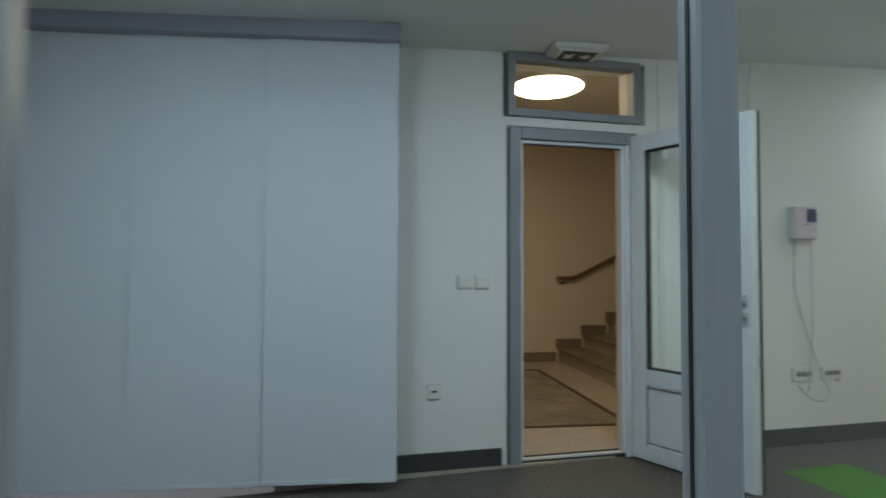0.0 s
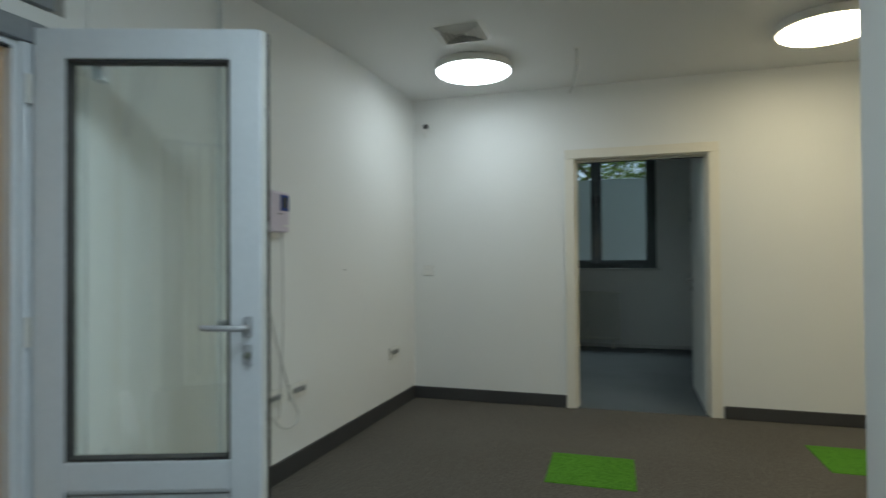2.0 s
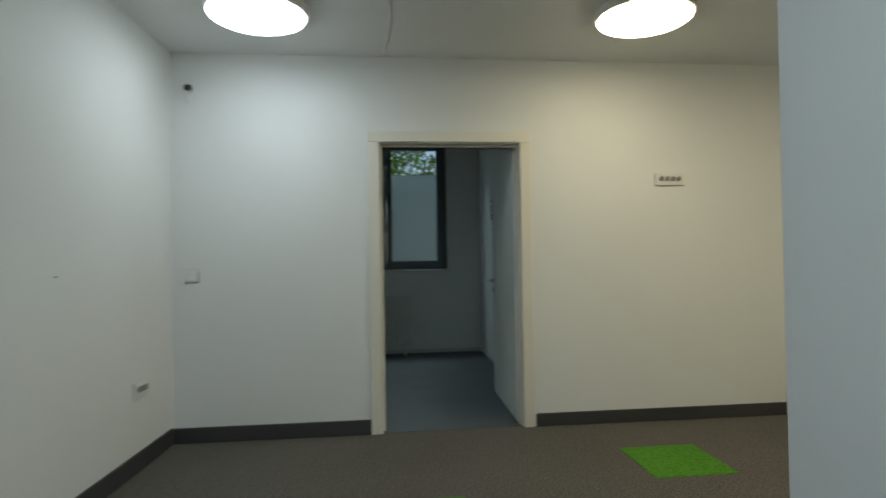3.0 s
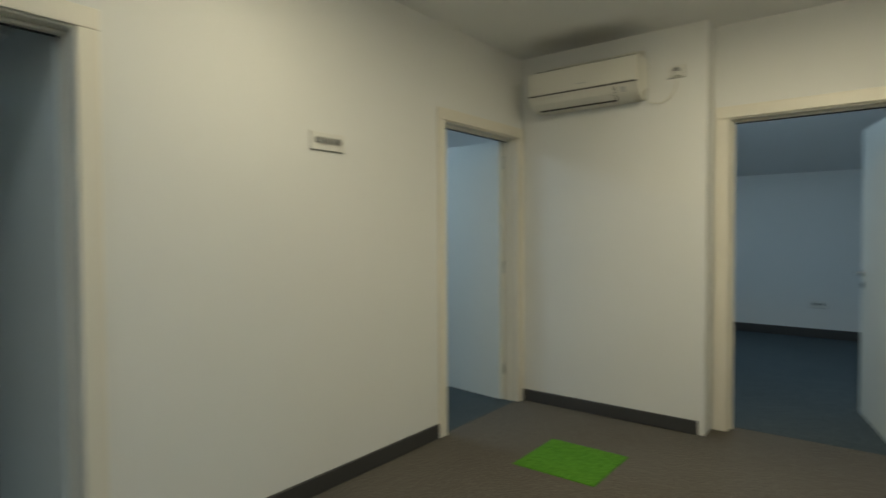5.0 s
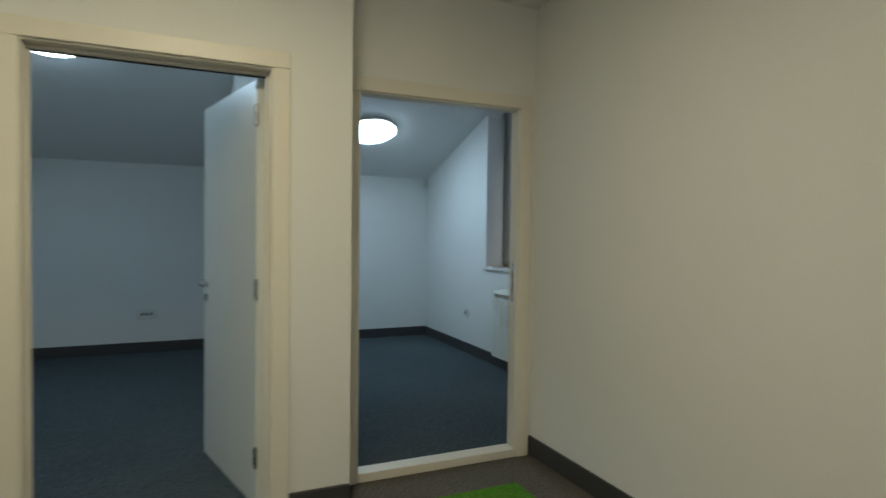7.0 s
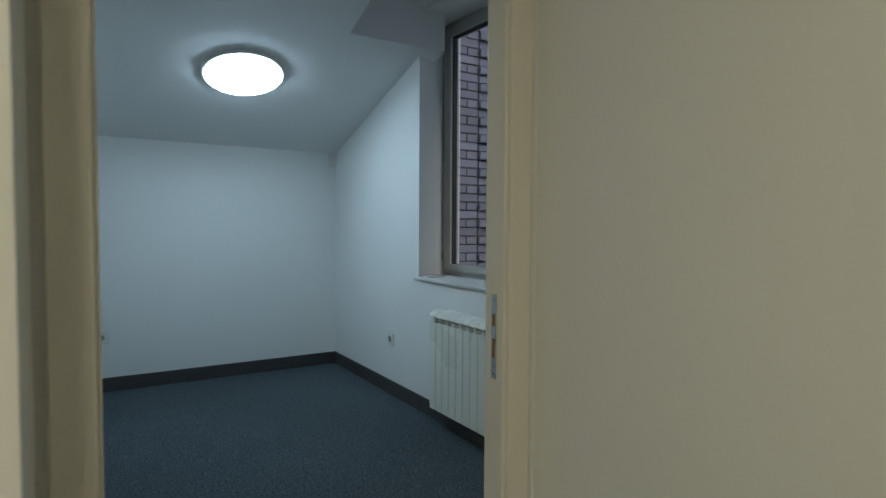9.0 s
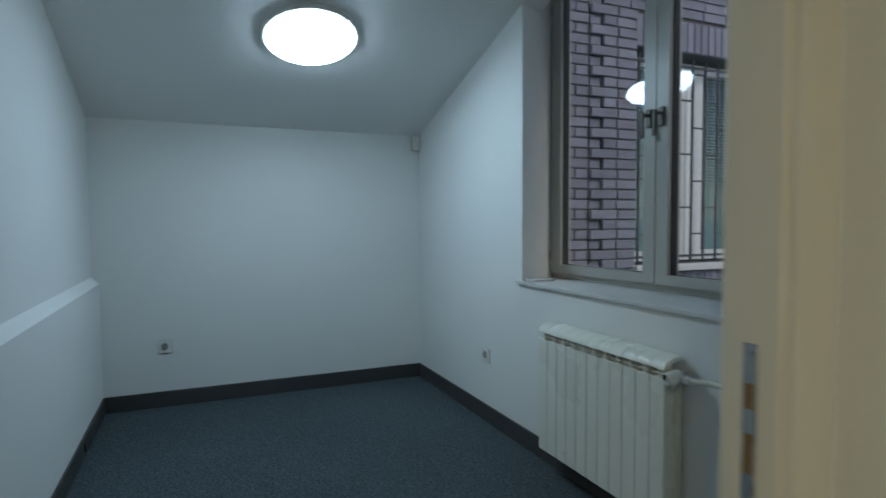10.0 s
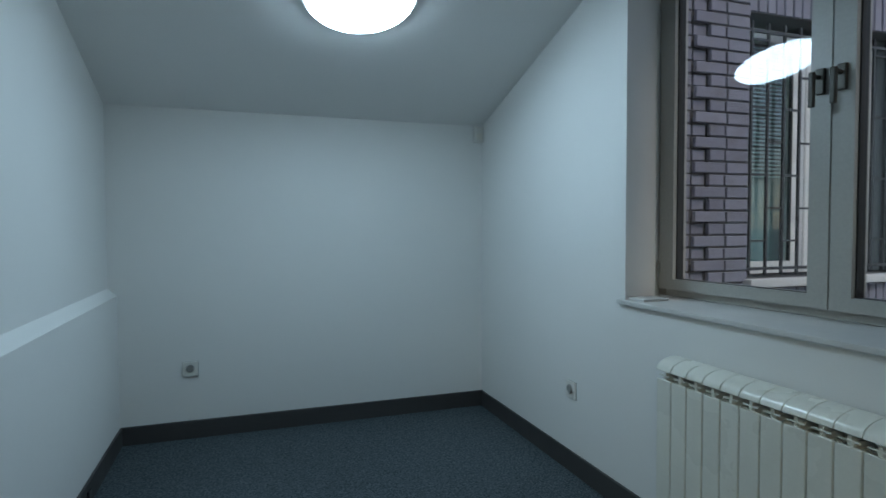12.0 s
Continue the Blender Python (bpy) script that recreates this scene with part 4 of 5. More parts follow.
def air_conditioner(m, w, label):
    t = thing("air_conditioner", m, label, "air conditioner")
    prof = [(0.0, 0.0), (-0.10, 0.0), (-0.165, 0.035), (-0.198, 0.085), (-0.205, 0.10), (-0.205, 0.235), (-0.19, 0.268), (-0.15, 0.28), (0.0, 0.28)]
    body = prism(B(), prof, "x", 0, w)
    bmesh.ops.bevel(body, geom=[e for e in body.edges if abs(e.verts[0].co.x - e.verts[1].co.x) < 1e-5], offset=0.008, segments=2, affect="EDGES")
    part("body", body, AC_PLASTIC, t, smooth=True)
    part("front_cover", box(B(), 0.004, w - 0.004, -0.213, -0.204, 0.102, 0.262, 0.006), AC_PLASTIC, t)
    part("seam", box(B(), 0.003, w - 0.003, -0.2075, -0.2, 0.094, 0.1015), EDGE, t, "dark seam")
    fl = part("flap", prism(B(), [(-0.128, 0.012), (-0.176, 0.045), (-0.196, 0.078), (-0.2, 0.075), (-0.181, 0.04), (-0.132, 0.006)], "x", 0.05, w - 0.16), AC_PLASTIC, t, "closed outlet flap")
    part("slot", prism(B(), [(-0.112, 0.005), (-0.132, 0.018), (-0.135, 0.012), (-0.115, -0.002)], "x", 0.055, w - 0.165), BLACK, fl, "black outlet slot")
    part("slot_edge", prism(B(), [(-0.13, 0.008), (-0.199, 0.08), (-0.202, 0.077), (-0.134, 0.003)], "x", w - 0.161, w - 0.155), BLACK, fl)
    part("display", prism(B(), [(-0.168, 0.045), (-0.19, 0.075), (-0.194, 0.073), (-0.172, 0.041)], "x", w - 0.12, w - 0.085), CABLE, t, "grey display window")
    part("badge", box(B(), w * 0.48, w * 0.56, -0.2145, -0.2125, 0.135, 0.142), CABLE, t, "small grey badge")
    part("top_grille", box(B(), 0.03, w - 0.03, -0.15, -0.01, 0.279, 0.284), EDGE, t)
    part("bracket", box(B(), 0.10, w - 0.02, -0.012, 0.0, 0.285, 0.34, 0.003), AC_PLASTIC, t, "white trunking behind the unit")
    return t


air_conditioner(facing_y(4.975, -1.965, 2.21), 0.80, "ivory split air conditioner mounted high on the wall")
ak = thing("power_cable", facing_y(4.15, -1.965, -0.02), "thin ivory power cable from the air conditioner to a socket", "cable")
part("cable_run", tube(B(), smooth_path([(-0.01, -0.03, 2.215), (0.03, -0.02, 2.20), (0.08, -0.018, 2.20), (0.14, -0.018, 2.24), (0.165, -0.02, 2.30), (0.17, -0.025, 2.36)]), 0.0045, 8), AC_PLASTIC, ak, smooth=True)
part("plug", box(B(), 0.155, 0.19, -0.045, -0.010, 2.355, 2.385, 0.006), PLASTIC, ak)

# ---- unlit room: window, radiator, heater ----
w2 = thing("window_2", pose(8.5, 0, 0, 0, 0, -90), "dark framed window with frosted film on its lower panes", "window", kind="structure")
Y0, Y1, Z0, Z1 = -3.20, -1.30, 1.085, 2.76
for q in ((Y0, Y0 + 0.06, Z0, Z1), (Y1 - 0.06, Y1, Z0, Z1), (Y0 + 0.06, Y1 - 0.06, Z0, Z0 + 0.05), (Y0 + 0.06, Y1 - 0.06, Z1 - 0.06, Z1)):
    part("window_frame", box(B(), q[0], q[1], 0.02, 0.09, q[2], q[3], 0.005), DARKFRAME, w2)
for a, b in ((Y0 + 0.06, -2.085), (-2.085, Y1 - 0.06)):
    sash = part("sash", wall_boxes(B(), a + 0.002, b - 0.002, 0.005, 0.075, Z0 + 0.05, Z1 - 0.06, [(a + 0.07, b - 0.07, Z0 + 0.11, Z1 - 0.12)]), DARKFRAME, w2, "dark opening sash")
    p1 = part("pane", box(B(), a + 0.07, b - 0.07, 0.035, 0.041, Z0 + 0.11, Z1 - 0.12), PANE, sash)
    p2 = part("frosted_film", box(B(), a + 0.072, b - 0.072, 0.030, 0.033, Z0 + 0.11, 2.315), FROST, sash, "frosted film on the lower glass")
    p1.visible_shadow = p2.visible_shadow = False
for x in (-2.125, -2.045):
    hd = part("handle", box(B(), x - 0.014, x + 0.014, -0.012, 0.006, 1.98, 2.08, 0.004), BLACK, w2, "black window handle")
    part("grip", box(B(), x - 0.010, x + 0.010, -0.05, -0.035, 1.93, 2.06, 0.005), BLACK, hd)
part("window_sill", box(B(), Y0 - 0.04, Y1 + 0.04, -0.05, 0.1, Z0 - 0.03, Z0, 0.005), MARBLE, w2)

cr = thing("column_radiator", pose(8.49, 0, 0.08, 0, 0, -90), "cream column radiator under the window", "radiator")
for k in range(14):
    x = -2.48 + 0.052 * k
    c = B()
    for d in (-0.045, -0.125):
        rod(c, (x, d, 0.04), (x, d, 0.68), 0.016, 10)
    rod(c, (x, -0.045, 0.05), (x, -0.125, 0.05), 0.018, 10)
    rod(c, (x, -0.045, 0.67), (x, -0.125, 0.67), 0.018, 10)
    part("column", c, RADIATOR, cr, smooth=True)
for z in (0.05, 0.67):
    part("header", rod(B(), (-2.515, -0.085, z), (-1.77, -0.085, z), 0.017, 12), RADIATOR, cr, smooth=True)
for x in (-2.41, -1.87):
    part("foot", box(B(), x - 0.015, x + 0.015, -0.14, -0.03, -0.08, 0.04, 0.004), RADIATOR, cr)

air_conditioner(pose(7.7, 0.86, 2.50, 0, 0, 180), 0.8, "white split air conditioner high on the wall of the unlit room")
socket(facing_y(7.2, 0.86, 0.42), 1, "white wall socket on the side wall of the unlit room")
ds = thing("door_sign", pose(6.19, 1.155, 1.66, 0, 0, 178.5), "small black pictogram sticker on the pale door", "sign")
part("sign_body", box(B(), -0.022, 0.022, -0.0012, 0.0012, -0.02, 0.04, 0.001, 1), BLACK, ds)
part("sign_bar", box(B(), -0.022, 0.022, -0.0012, 0.0012, -0.085, -0.035), BLACK, ds)
part("sign_head", rod(B(), (0, -0.0012, 0.075), (0, 0.0012, 0.075), 0.02, 18), BLACK, ds)
part("sign_foot", box(B(), 0.028, 0.04, -0.0012, 0.0012, -0.095, -0.045), BLACK, ds)

# ---- end office: window, sill, radiator, detector ----
w3 = thing("window_3", OFFICE @ pose(-4.80, 0.27, 0, 0, 0, 3.1) @ pose(4.80, -0.27, 0), "beige-grey framed double casement window in a deep reveal", "window", kind="structure")
A0, A1, C0, C1 = -4.87, -3.18, 0.98, 2.87
D0 = 0.275
for q in ((A0, A0 + 0.05, C0, C1), (A1 - 0.05, A1, C0, C1), (A0 + 0.05, A1 - 0.05, C0, C0 + 0.05), (A0 + 0.05, A1 - 0.05, C1 - 0.05, C1)):
    part("window_frame", box(B(), q[0], q[1], D0 + 0.012, D0 + 0.09, q[2], q[3], 0.006), WINFRAME, w3)
for a, b in ((A0 + 0.03, -4.023), (-4.017, A1 - 0.03)):
    sash = part("sash", wall_boxes(B(), a, b, D0 - 0.012, D0 + 0.07, C0 + 0.035, C1 - 0.035, [(a + 0.09, b - 0.075, C0 + 0.085, C1 - 0.11)] if b < -3.9 else [(a + 0.075, b - 0.06, C0 + 0.085, C1 - 0.11)]), WINFRAME, w3, "beige-grey casement sash")
    ga, gb = (a + 0.09, b - 0.075) if b < -3.9 else (a + 0.075, b - 0.06)
    for q in ((ga, ga + 0.006, C0 + 0.085, C1 - 0.11), (gb - 0.006, gb, C0 + 0.085, C1 - 0.11), (ga, gb, C0 + 0.085, C0 + 0.0856), (ga, gb, C1 - 0.116, C1 - 0.11)):
        part("gasket", box(B(), q[0], q[1], D0 + 0.008, D0 + 0.05, q[2], q[3]), EDGE, sash)
    pn = part("pane", box(B(), ga, gb, D0 + 0.026, D0 + 0.032, C0 + 0.085, C1 - 0.11), PANE, sash)
    pn.visible_shadow = False
for x in (-4.058, -3.982):
    hd = part("handle", box(B(), x - 0.016, x + 0.016, D0 - 0.026, D0 - 0.010, 1.78, 1.87, 0.004), BRONZE, w3, "dark bronze window handle")
    part("neck", rod(B(), (x, D0 - 0.02, 1.84), (x, D0 - 0.06, 1.84), 0.008, 10), BRONZE, hd)
    part("grip", box(B(), x - 0.010, x + 0.010, D0 - 0.072, D0 - 0.056, 1.73, 1.855, 0.005), BRONZE, hd)
for z in (1.12, 2.6):
    part("hinge", rod(B(), (A0 + 0.034, D0 - 0.016, z - 0.03), (A0 + 0.034, D0 - 0.016, z + 0.03), 0.007, 10), WINFRAME, w3, smooth=True)
ws = tagged(part("window_sill", box(B(), -4.793, -3.13, -0.018, D0 + 0.10, 0.958, 0.979, 0.005), MARBLE, m=OFFICE), "pale stone window sill board", "window sill", kind="structure")
tile = part("sill_tile", box(B(), -4.765, -4.65, 0.02, 0.16, 0.9795, 0.991, 0.003), MARBLE, m=OFFICE)
tagged(tile, "thin white tile offcut lying on the sill", "tile")

ra = thing("radiator", OFFICE @ pose(0, 0.015, 0.13), "ivory aluminium sectional radiator under the window", "radiator")
N = 11
sec = 0.0795
for k in range(N):
    x0 = -4.405 + sec * k
    s1 = B()
    box(s1, x0 + 0.0025, x0 + sec - 0.0025, -0.125, -0.112, 0.0, 0.586, 0.004)
    box(s1, x0 + 0.03, x0 + sec - 0.03, -0.113, -0.035, 0.02, 0.60)
    box(s1, x0 + 0.006, x0 + sec - 0.006, -0.040, -0.033, 0.0, 0.60)
    sn = part("section", s1, RADIATOR, ra)
    arc = [(-0.128 + 0.095 * (1 - math.cos(a)), 0.622 + 0.046 * math.sin(a)) for a in [radians(d) for d in range(0, 91, 15)]]
    cap = prism(B(), arc + [(-0.033, 0.656), (-0.055, 0.650), (-0.085, 0.642), (-0.105, 0.634), (-0.118, 0.617)], "x", x0 + 0.002, x0 + sec - 0.002)
    part("top_cap", cap, RADIATOR, sn, smooth=True)
    part("vent_fin", box(B(), x0 + 0.010, x0 + sec - 0.010, -0.122, -0.116, 0.600, 0.604), RADIATOR, sn)
    part("rib", box(B(), x0 + sec / 2 - 0.006, x0 + sec / 2 + 0.006, -0.118, -0.05, 0.585, 0.64), RADIATOR, sn)
for z in (0.06, 0.56):
    part("header", rod(B(), (-4.405, -0.075, z), (-4.405 + sec * N, -0.075, z), 0.02, 14), RADIATOR, ra, smooth=True)
xe = -4.405 + sec * N
va = part("valve", rod(B(), (xe, -0.075, 0.605), (xe + 0.045, -0.075, 0.605), 0.016, 16), CHROME, ra, smooth=True)
part("thermostat_head", lathe(B(), [(0, 0), (0.022, 0), (0.026, 0.012), (0.026, 0.05), (0.02, 0.066), (0, 0.07)], 24), PLASTIC, va, "white thermostat head", m=pose(xe + 0.03, -0.085, 0.605, 100, 0, 0), smooth=True)
for k in range(3):
    part("head_slot", box(B(), xe + 0.024 + 0.005 * k, xe + 0.026 + 0.005 * k, -0.158, -0.154, 0.595, 0.615), EDGE, va)
pi = thing("radiator_pipe", OFFICE @ pose(0, 0, 0.12), "white painted heating pipe along the wall", "pipe")
part("pipe_run", tube(B(), smooth_path([(xe + 0.04, -0.075, 0.605), (xe + 0.09, -0.07, 0.605), (xe + 0.13, -0.045, 0.607), (xe + 0.2, -0.035, 0.61), (-2.75, -0.035, 0.63), (-2.53, -0.035, 0.632)]), 0.011, 12), RADIATOR, pi, smooth=True)
part("union_nut", rod(B(), (xe + 0.06, -0.073, 0.605), (xe + 0.09, -0.07, 0.605), 0.017, 6), CABLE, pi)

pr = thing("motion_detector", facing_y(0.315, FAR, 1.925), "small white motion detector in the upper corner", "motion detector")
part("body", box(B(), -0.035, 0.035, -0.05, 0.0, 0.0, 0.115, 0.010), PLASTIC, pr)
part("lens", box(B(), -0.024, 0.024, -0.0535, -0.048, 0.02, 0.065, 0.004), AC_PLASTIC, pr, "curved lens window")
gm = thing("cable_grommet", pose(2.645, -5.62, 0.06, 0, 0, -90), "small black cable opening in the skirting", "cable outlet")
part("ring", box(B(), -0.03, 0.03, -0.022, -0.013, -0.022, 0.022, 0.005), BLACK, gm)

# ---- stairwell ----
tagged(part("floor_panel", box(B(), -1.75, -0.04, 0.04, 2.34, 0.008, 0.0155), MAT_FLOOR, m=ST), "worn brown stone floor panel in the stairwell", "floor panel", kind="structure")
for q in ((-0.04, 0.005, 0.0, 2.38), (-1.79, -0.04, 0.0, 0.04), (-1.79, -0.04, 2.34, 2.38)):
    tagged(part("trim", box(B(), *q, 0.008, 0.0185), STRIP, m=ST), "dark brown strip edging the floor panel", "trim", kind="structure")
RUN, RISE = 0.335, 0.172
st = thing("staircase", ST @ pose(0.44, 0, 0), "brown stone stairs rising along the beige wall", "staircase", kind="structure")
for k in range(9):
    x, z = RUN * k, RISE * k + 0.008
    near = 0.55 if k == 0 else 0.95
    stp = part("step", box(B(), x + 0.012, x + RUN + 0.04, near + 0.02, 2.964, z, z + RISE - 0.035), TERRAZZO, st, "speckled terrazzo riser")
    part("tread", box(B(), x - 0.015, x + RUN + 0.03, near, 2.965, z + RISE - 0.035, z + RISE, 0.006), STAIRSTONE, stp, "dark brown stone tread")
    if k:
        part("under_step", box(B(), x + 0.02, x + RUN + 0.02, near + 0.03, 2.963, 0.0, z), TERRAZZO, stp)
    part("skirt", box(B(), x - 0.03, x + RUN - 0.025, 2.952, 2.969, z + RISE, z + RISE + 0.115), STAIRSTONE, stp, "stepped stone skirting")
tagged(part("baseboard", box(B(), -2.2, 0.41, 2.954, 2.969, 0.012, 0.125), STAIRSTONE, m=ST), "brown stone skirting of the stairwell", "baseboard", kind="structure")
hr = thing("handrail", ST, "brown wooden handrail on steel brackets", "handrail")
part("rail", tube(B(), [(0.40, 2.89, 1.075), (0.60, 2.89, 1.08), (0.67, 2.89, 1.10), (3.6, 2.89, 2.52)], 0.024, 12), WOOD, hr, smooth=True)
for x, z in ((0.48, 1.075), (1.15, 1.333), (2.0, 1.745), (3.0, 2.23)):
    part("bracket", tube(B(), [(x, 2.89, z - 0.02), (x, 2.895, z - 0.06), (x, 2.968, z - 0.07)], 0.008, 8), IRON, hr, smooth=True)
hr2 = thing("handrail", ST, "brown wooden handrail on the open side of the stairs", "handrail")
part("rail", tube(B(), [(0.95, 0.98, 1.02), (1.08, 0.98, 1.05), (3.4, 0.98, 2.18)], 0.022, 12), WOOD, hr2, smooth=True)
for x, z in ((1.02, 0.35), (1.95, 0.86), (2.95, 1.38)):
    part("post", rod(B(), (x, 0.98, z), (x, 0.98, 1.03 + max(0, (x - 1.08) * 0.487)), 0.011, 10), IRON, hr2, smooth=True)

# ---- outside ----
structure("ground", box(B(), -400, 400, -400, 400, -0.6, -0.5), GROUND, "grey paved ground reaching to the horizon", "ground")
GX0, GX1, GZ0, GZ1 = -2.64, -1.19, 0.97, 2.70
YB = -5.42
TOOTH, END = -0.81, -3.14
bw = thing("brick_building", pose(0, YB, 0), "pale mauve-grey brick wing with a barred window", "building")
part("corner_wall", box(B(), TOOTH - 0.062, -0.235, -0.45, -0.047, -0.5, 5.5), MORTAR, bw, "recessed dark mortar corner")
part("corner_wall", box(B(), -7.5, END + 0.062, -0.45, -0.047, -0.5, 5.5), MORTAR, bw, "recessed dark mortar end")
part("mortar_wall", wall_boxes(B(), END + 0.062, TOOTH - 0.062, -0.45, -0.014, -0.5, 5.5, [(GX0, GX1, GZ0, GZ1)]), MORTAR, bw, "dark mortar wall")
part("roof_edge", box(B(), -7.6, -0.24, -0.5, 0.15, 5.5, 5.65, 0.01), MARBLE, bw)
# pale casement pair set back behind the bars
LIGHTS = ((-1.735, GX1 - 0.075), (GX0 + 0.16, -2.045))
holes = [(a, b, GZ0 + 0.10, GZ1 - 0.12) for a, b in LIGHTS]
wx = part("barred_window", wall_boxes(B(), GX0 + 0.09, GX1 - 0.01, -0.20, -0.14, GZ0 + 0.02, GZ1 - 0.04, holes), EXIT_WHITE, bw, "white framed casement pair")
# dark strip fills the side reveal and paints its shade
part("reveal_strip", box(B(), GX0 + 0.002, GX0 + 0.088, -0.21, -0.13, GZ0 + 0.01, GZ1 - 0.01), DARKFRAME, wx, "dark strip painted for the shade of the side reveal")
for x0, x1 in ((-1.86, -1.845), (-1.935, -1.92)):
    part("sash_joint", box(B(), x0, x1, -0.1405, -0.137, GZ0 + 0.03, GZ1 - 0.05), CABLE, wx)
for a, b in LIGHTS:
    part("pane", box(B(), a, b, -0.172, -0.166, GZ0 + 0.10, GZ1 - 0.12), PANE, wx).visible_shadow = False
    for x0, x1 in ((a, a + 0.012), (b - 0.012, b)):
        part("gasket", box(B(), x0, x1, -0.165, -0.142, GZ0 + 0.10, GZ1 - 0.12), EDGE, wx)
part("backing", box(B(), GX0, GX1, -0.44, -0.40, GZ0, GZ1), MORTAR, wx)
for a, b in LIGHTS:
    for k in range(33):
        z = 1.66 + 0.028 * k
        part("slat", prism(B(), [(-0.215, z), (-0.235, z + 0.016), (-0.237, z + 0.014), (-0.217, z - 0.002)], "x", a - 0.03, b + 0.03), TEAL, wx)
    part("inner_curtain", box(B(), a - 0.03, b + 0.03, -0.27, -0.262, GZ0 + 0.03, 1.68), TEAL, wx, "teal lower curtain")
gr = part("window_grille", box(B(), GX0 + 0.02, GX1 - 0.02, -0.075, -0.055, GZ0 + 0.05, GZ0 + 0.07), IRON, bw, "black iron window bars")
part("top_bar", box(B(), GX0 + 0.02, GX1 - 0.02, -0.075, -0.055, GZ1 - 0.10, GZ1 - 0.08), IRON, gr)
for k in range(10):
    x = GX0 + 0.07 + 0.145 * k
    part("bar", box(B(), x - 0.008, x + 0.008, -0.072, -0.056, GZ0 + 0.02, GZ1 - 0.03), IRON, gr)
    if k < 9:
        for j in range(4):
            z = GZ0 + 0.24 + 0.446 * j + (0.223 if k % 2 else 0)
            if z < GZ1 - 0.15:
                part("cross_bar", box(B(), x + 0.008, x + 0.137, -0.071, -0.058, z, z + 0.014), IRON, gr)
part("stone_sill", box(B(), GX0 - 0.11, GX1 + 0.03, -0.13, 0.055, GZ0 - 0.055, GZ0, 0.008), MARBLE, bw, "pale stone sill")

# tree outside the unlit room's window
random.seed(5)
tr = thing("tree", pose(14.2, 2.6, -0.5), "leafy green tree outside the window", "tree")
tb = B()
limbs = []


def limb(p, d, length, r, depth):
    p, d = Vector(p), Vector(d).normalized()
    pts = [p]
    for k in range(5):
        d = (d + Vector((random.uniform(-0.18, 0.18), random.uniform(-0.18, 0.18), random.uniform(-0.05, 0.14)))).normalized()
        pts.append(pts[-1] + d * length / 5)
    for a, b, k in zip(pts, pts[1:], range(5)):
        rod(tb, a, b, r * (1 - 0.13 * k), 7, r * (1 - 0.13 * (k + 1)), False)
    limbs.append(pts)
    if depth:
        for k in range(3):
            s = pts[random.randint(2, 5)]
            limb(s, d + Vector((random.uniform(-1, 1), random.uniform(-1, 1), random.uniform(-0.3, 0.5))), length * 0.68, r * 0.5, depth - 1)


rod(tb, (0, 0, 0), (0.1, 0, 2.4), 0.19, 10, 0.14)
for a in range(5):
    limb((0.1, 0, 1.9 + 0.12 * a), (math.cos(a * 1.3 + 2), math.sin(a * 1.3 + 2), 0.55), 2.3, 0.085, 2)
part("trunk", tb, BARK, tr)
lv, lf = [], []
for pts in limbs:
    for p in pts[1:]:
        for k in range(16):
            c = p + Vector((random.gauss(0, 0.28), random.gauss(0, 0.28), random.gauss(0, 0.22)))
            u = Vector((random.uniform(-1, 1), random.uniform(-1, 1), random.uniform(-0.5, 0.5))).normalized()
            v = u.cross(Vector((random.uniform(-1, 1), random.uniform(-1, 1), 1))).normalized()
            s = random.uniform(0.05, 0.10)
            i = len(lv)
            lv += [c - u * s, c + v * s * 0.5, c + u * s, c - v * s * 0.5]
            lf.append((i, i + 1, i + 2, i + 3))
me = bpy.data.meshes.new("crown")
me.from_pydata([tuple(v) for v in lv], [], lf)
me.materials.append(LEAVES)
crown = new("crown", me)
crown.parent = tr

# bricks of the wing, laid in stretcher bond with toothed ends
random.seed(9)
BL, BH, J = 0.245, 0.066, 0.012


def brick_mesh(name, w, h):
    bm = box(B(), 0, w, -0.03, 0.0, 0, h, 0.004, 1)
    me = bpy.data.meshes.new(name)
    bm.to_mesh(me)
    bm.free()
    me.materials.append(BRICK)
    return me


lengths = {}
singles, rest = 0, []


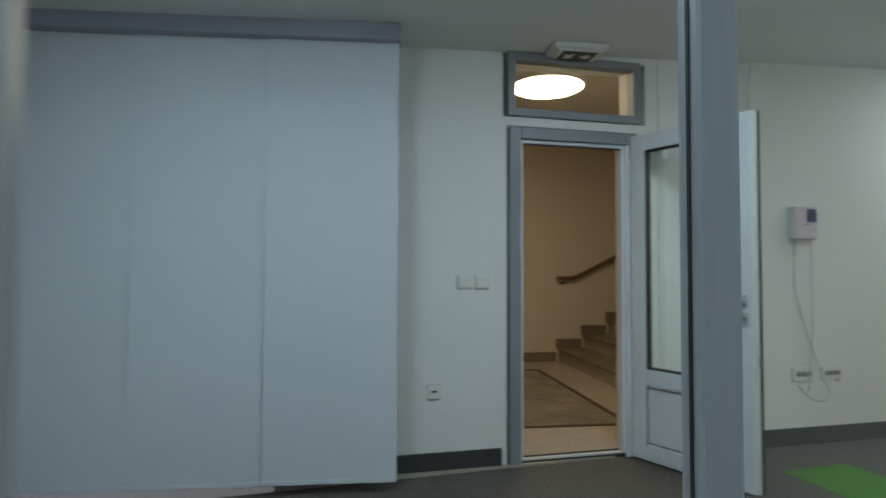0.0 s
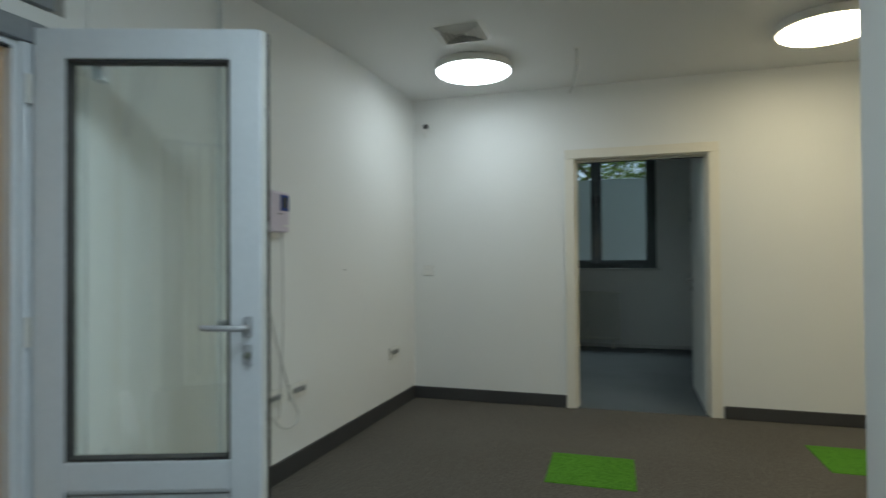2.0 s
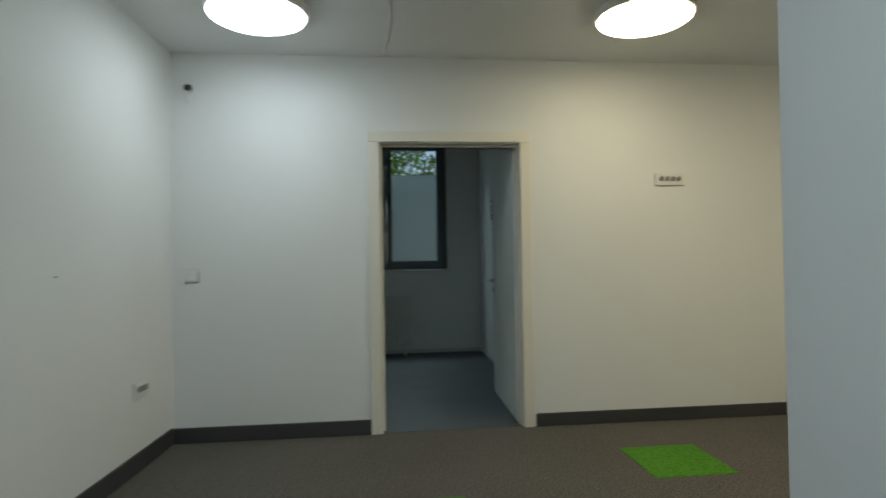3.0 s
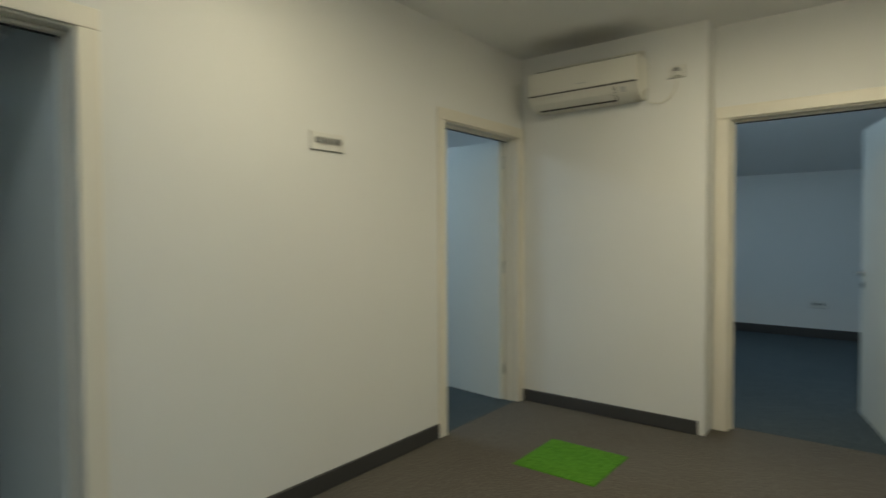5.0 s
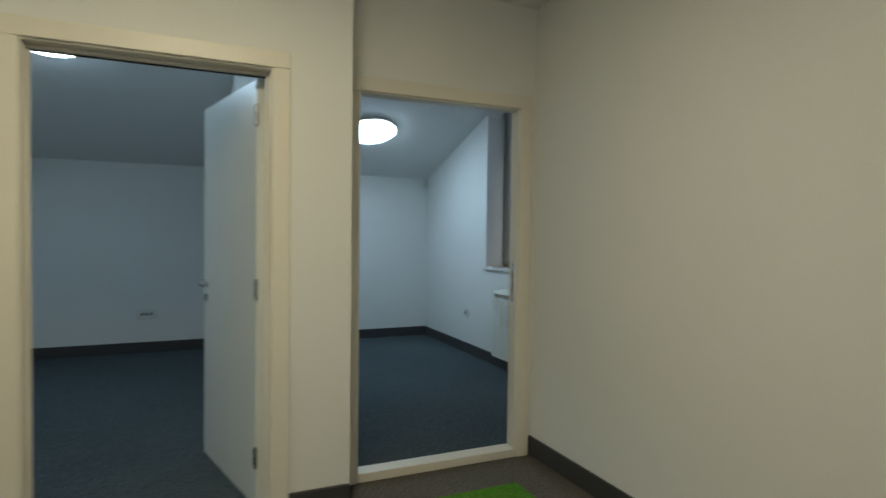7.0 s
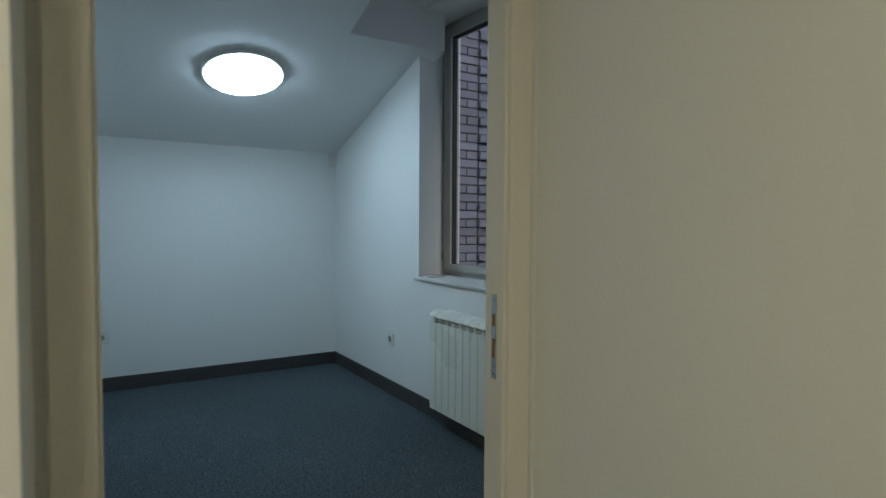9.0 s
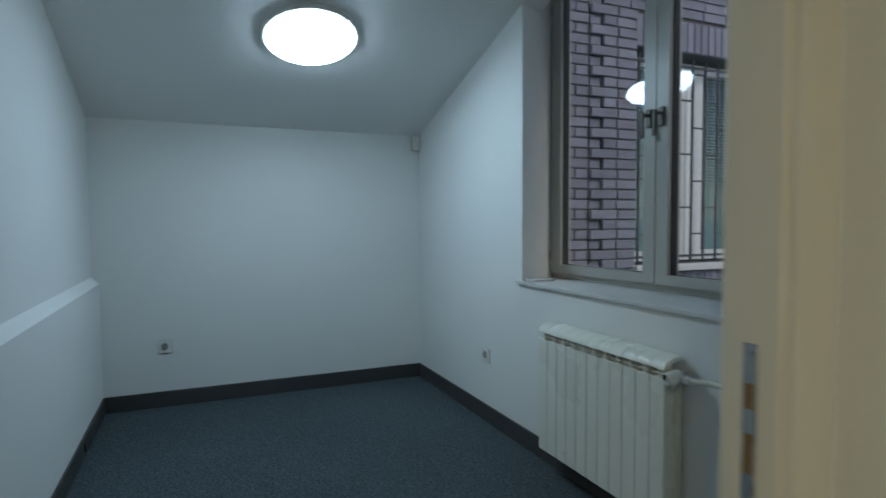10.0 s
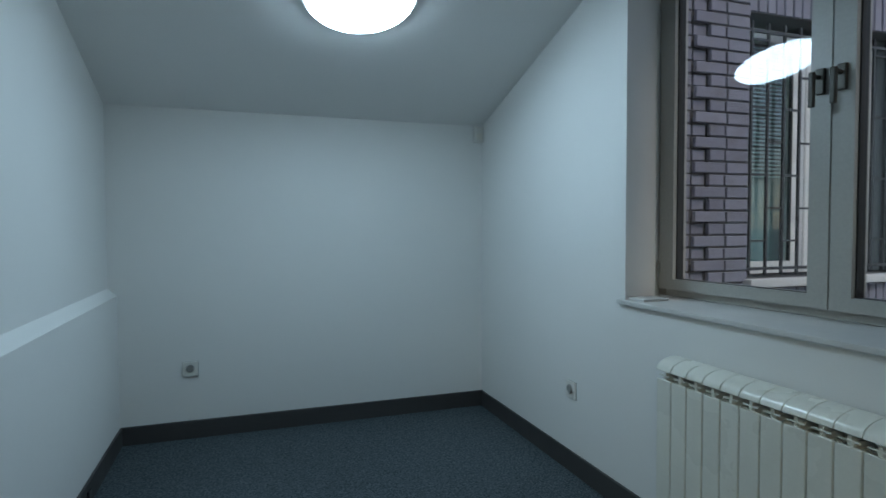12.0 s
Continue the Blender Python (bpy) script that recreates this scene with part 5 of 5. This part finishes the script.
def lay(x0, w, y, z):
    """One brick of length w, or what is left of it when a neighbour cuts it short."""
    global singles
    if w < 0.03:
        return
    y += random.uniform(-0.004, 0.003)
    w = round(w, 3)
    if singles < 300 and -2.95 < x0 < -0.45 and 0.72 < z < 2.95:
        if w not in lengths:
            lengths[w] = brick_mesh("brick", w, BH)
        b = new("brick", lengths[w])
        b.parent = bw
        b.location = (x0, y, z)
        singles += 1
    else:
        rest.append((x0, y, z, w))


def course(a, b, y, z, shift):
    """Bricks from a down to b along the wall, cut at both ends."""
    x = a + shift
    while x > b + 0.02:
        hi, lo = min(x, a), max(x - BL, b)
        lay(lo, hi - lo, y, z)
        x -= BL + J


SILL_LOW, HEAD_UP = GZ0 - 0.06 - BL - 0.012, GZ1 + 0.006 + BL
for row in range(9, 60):
    z = row * (BH + J) - 0.45
    odd = row % 2
    start, stop = TOOTH + (0.06 if odd else -0.055), END + (0.05 if odd else -0.06)
    shift = 0.128 if odd else 0.0
    if SILL_LOW < z + BH and z < HEAD_UP:
        course(start, GX1 + J / 2, 0.0, z, 0.0 if odd else 0.128)
        course(GX0 - J / 2, stop, 0.0, z, shift)
    else:
        course(start, stop, 0.0, z, shift)
    course(-0.24, start + J, -0.033, z, shift)
    if z > 0.4:
        course(stop - J, -4.6, -0.033, z, shift)
M_UP = brick_mesh("brick_soldier", BH, BL)
for z in (GZ1 + 0.005, SILL_LOW + 0.004):
    k = 0
    while GX0 + k * 0.0775 < GX1 - 0.05:
        b = new("brick", M_UP)
        b.parent = bw
        b.location = (GX0 + 0.004 + k * 0.0775, random.uniform(-0.002, 0.003), z)
        k += 1
rv, rf = [], []
for x0, y, z, w in rest:
    n = len(rv)
    rv += [(x0 + w * a, y - 0.03 * c, z + BH * d) for c in (0, 1) for d in (0, 1) for a in (0, 1)]
    rf += [tuple(n + q for q in f) for f in ((0, 1, 3, 2), (1, 5, 7, 3), (4, 0, 2, 6), (2, 3, 7, 6), (4, 5, 1, 0))]
rme = bpy.data.meshes.new("brickwork")
rme.from_pydata(rv, [], rf)
rme.materials.append(BRICK)
ro = new("brickwork", rme)
ro.parent = bw
ro["label"], ro["kind"] = "pale bricks of the outer wall", "stuff"
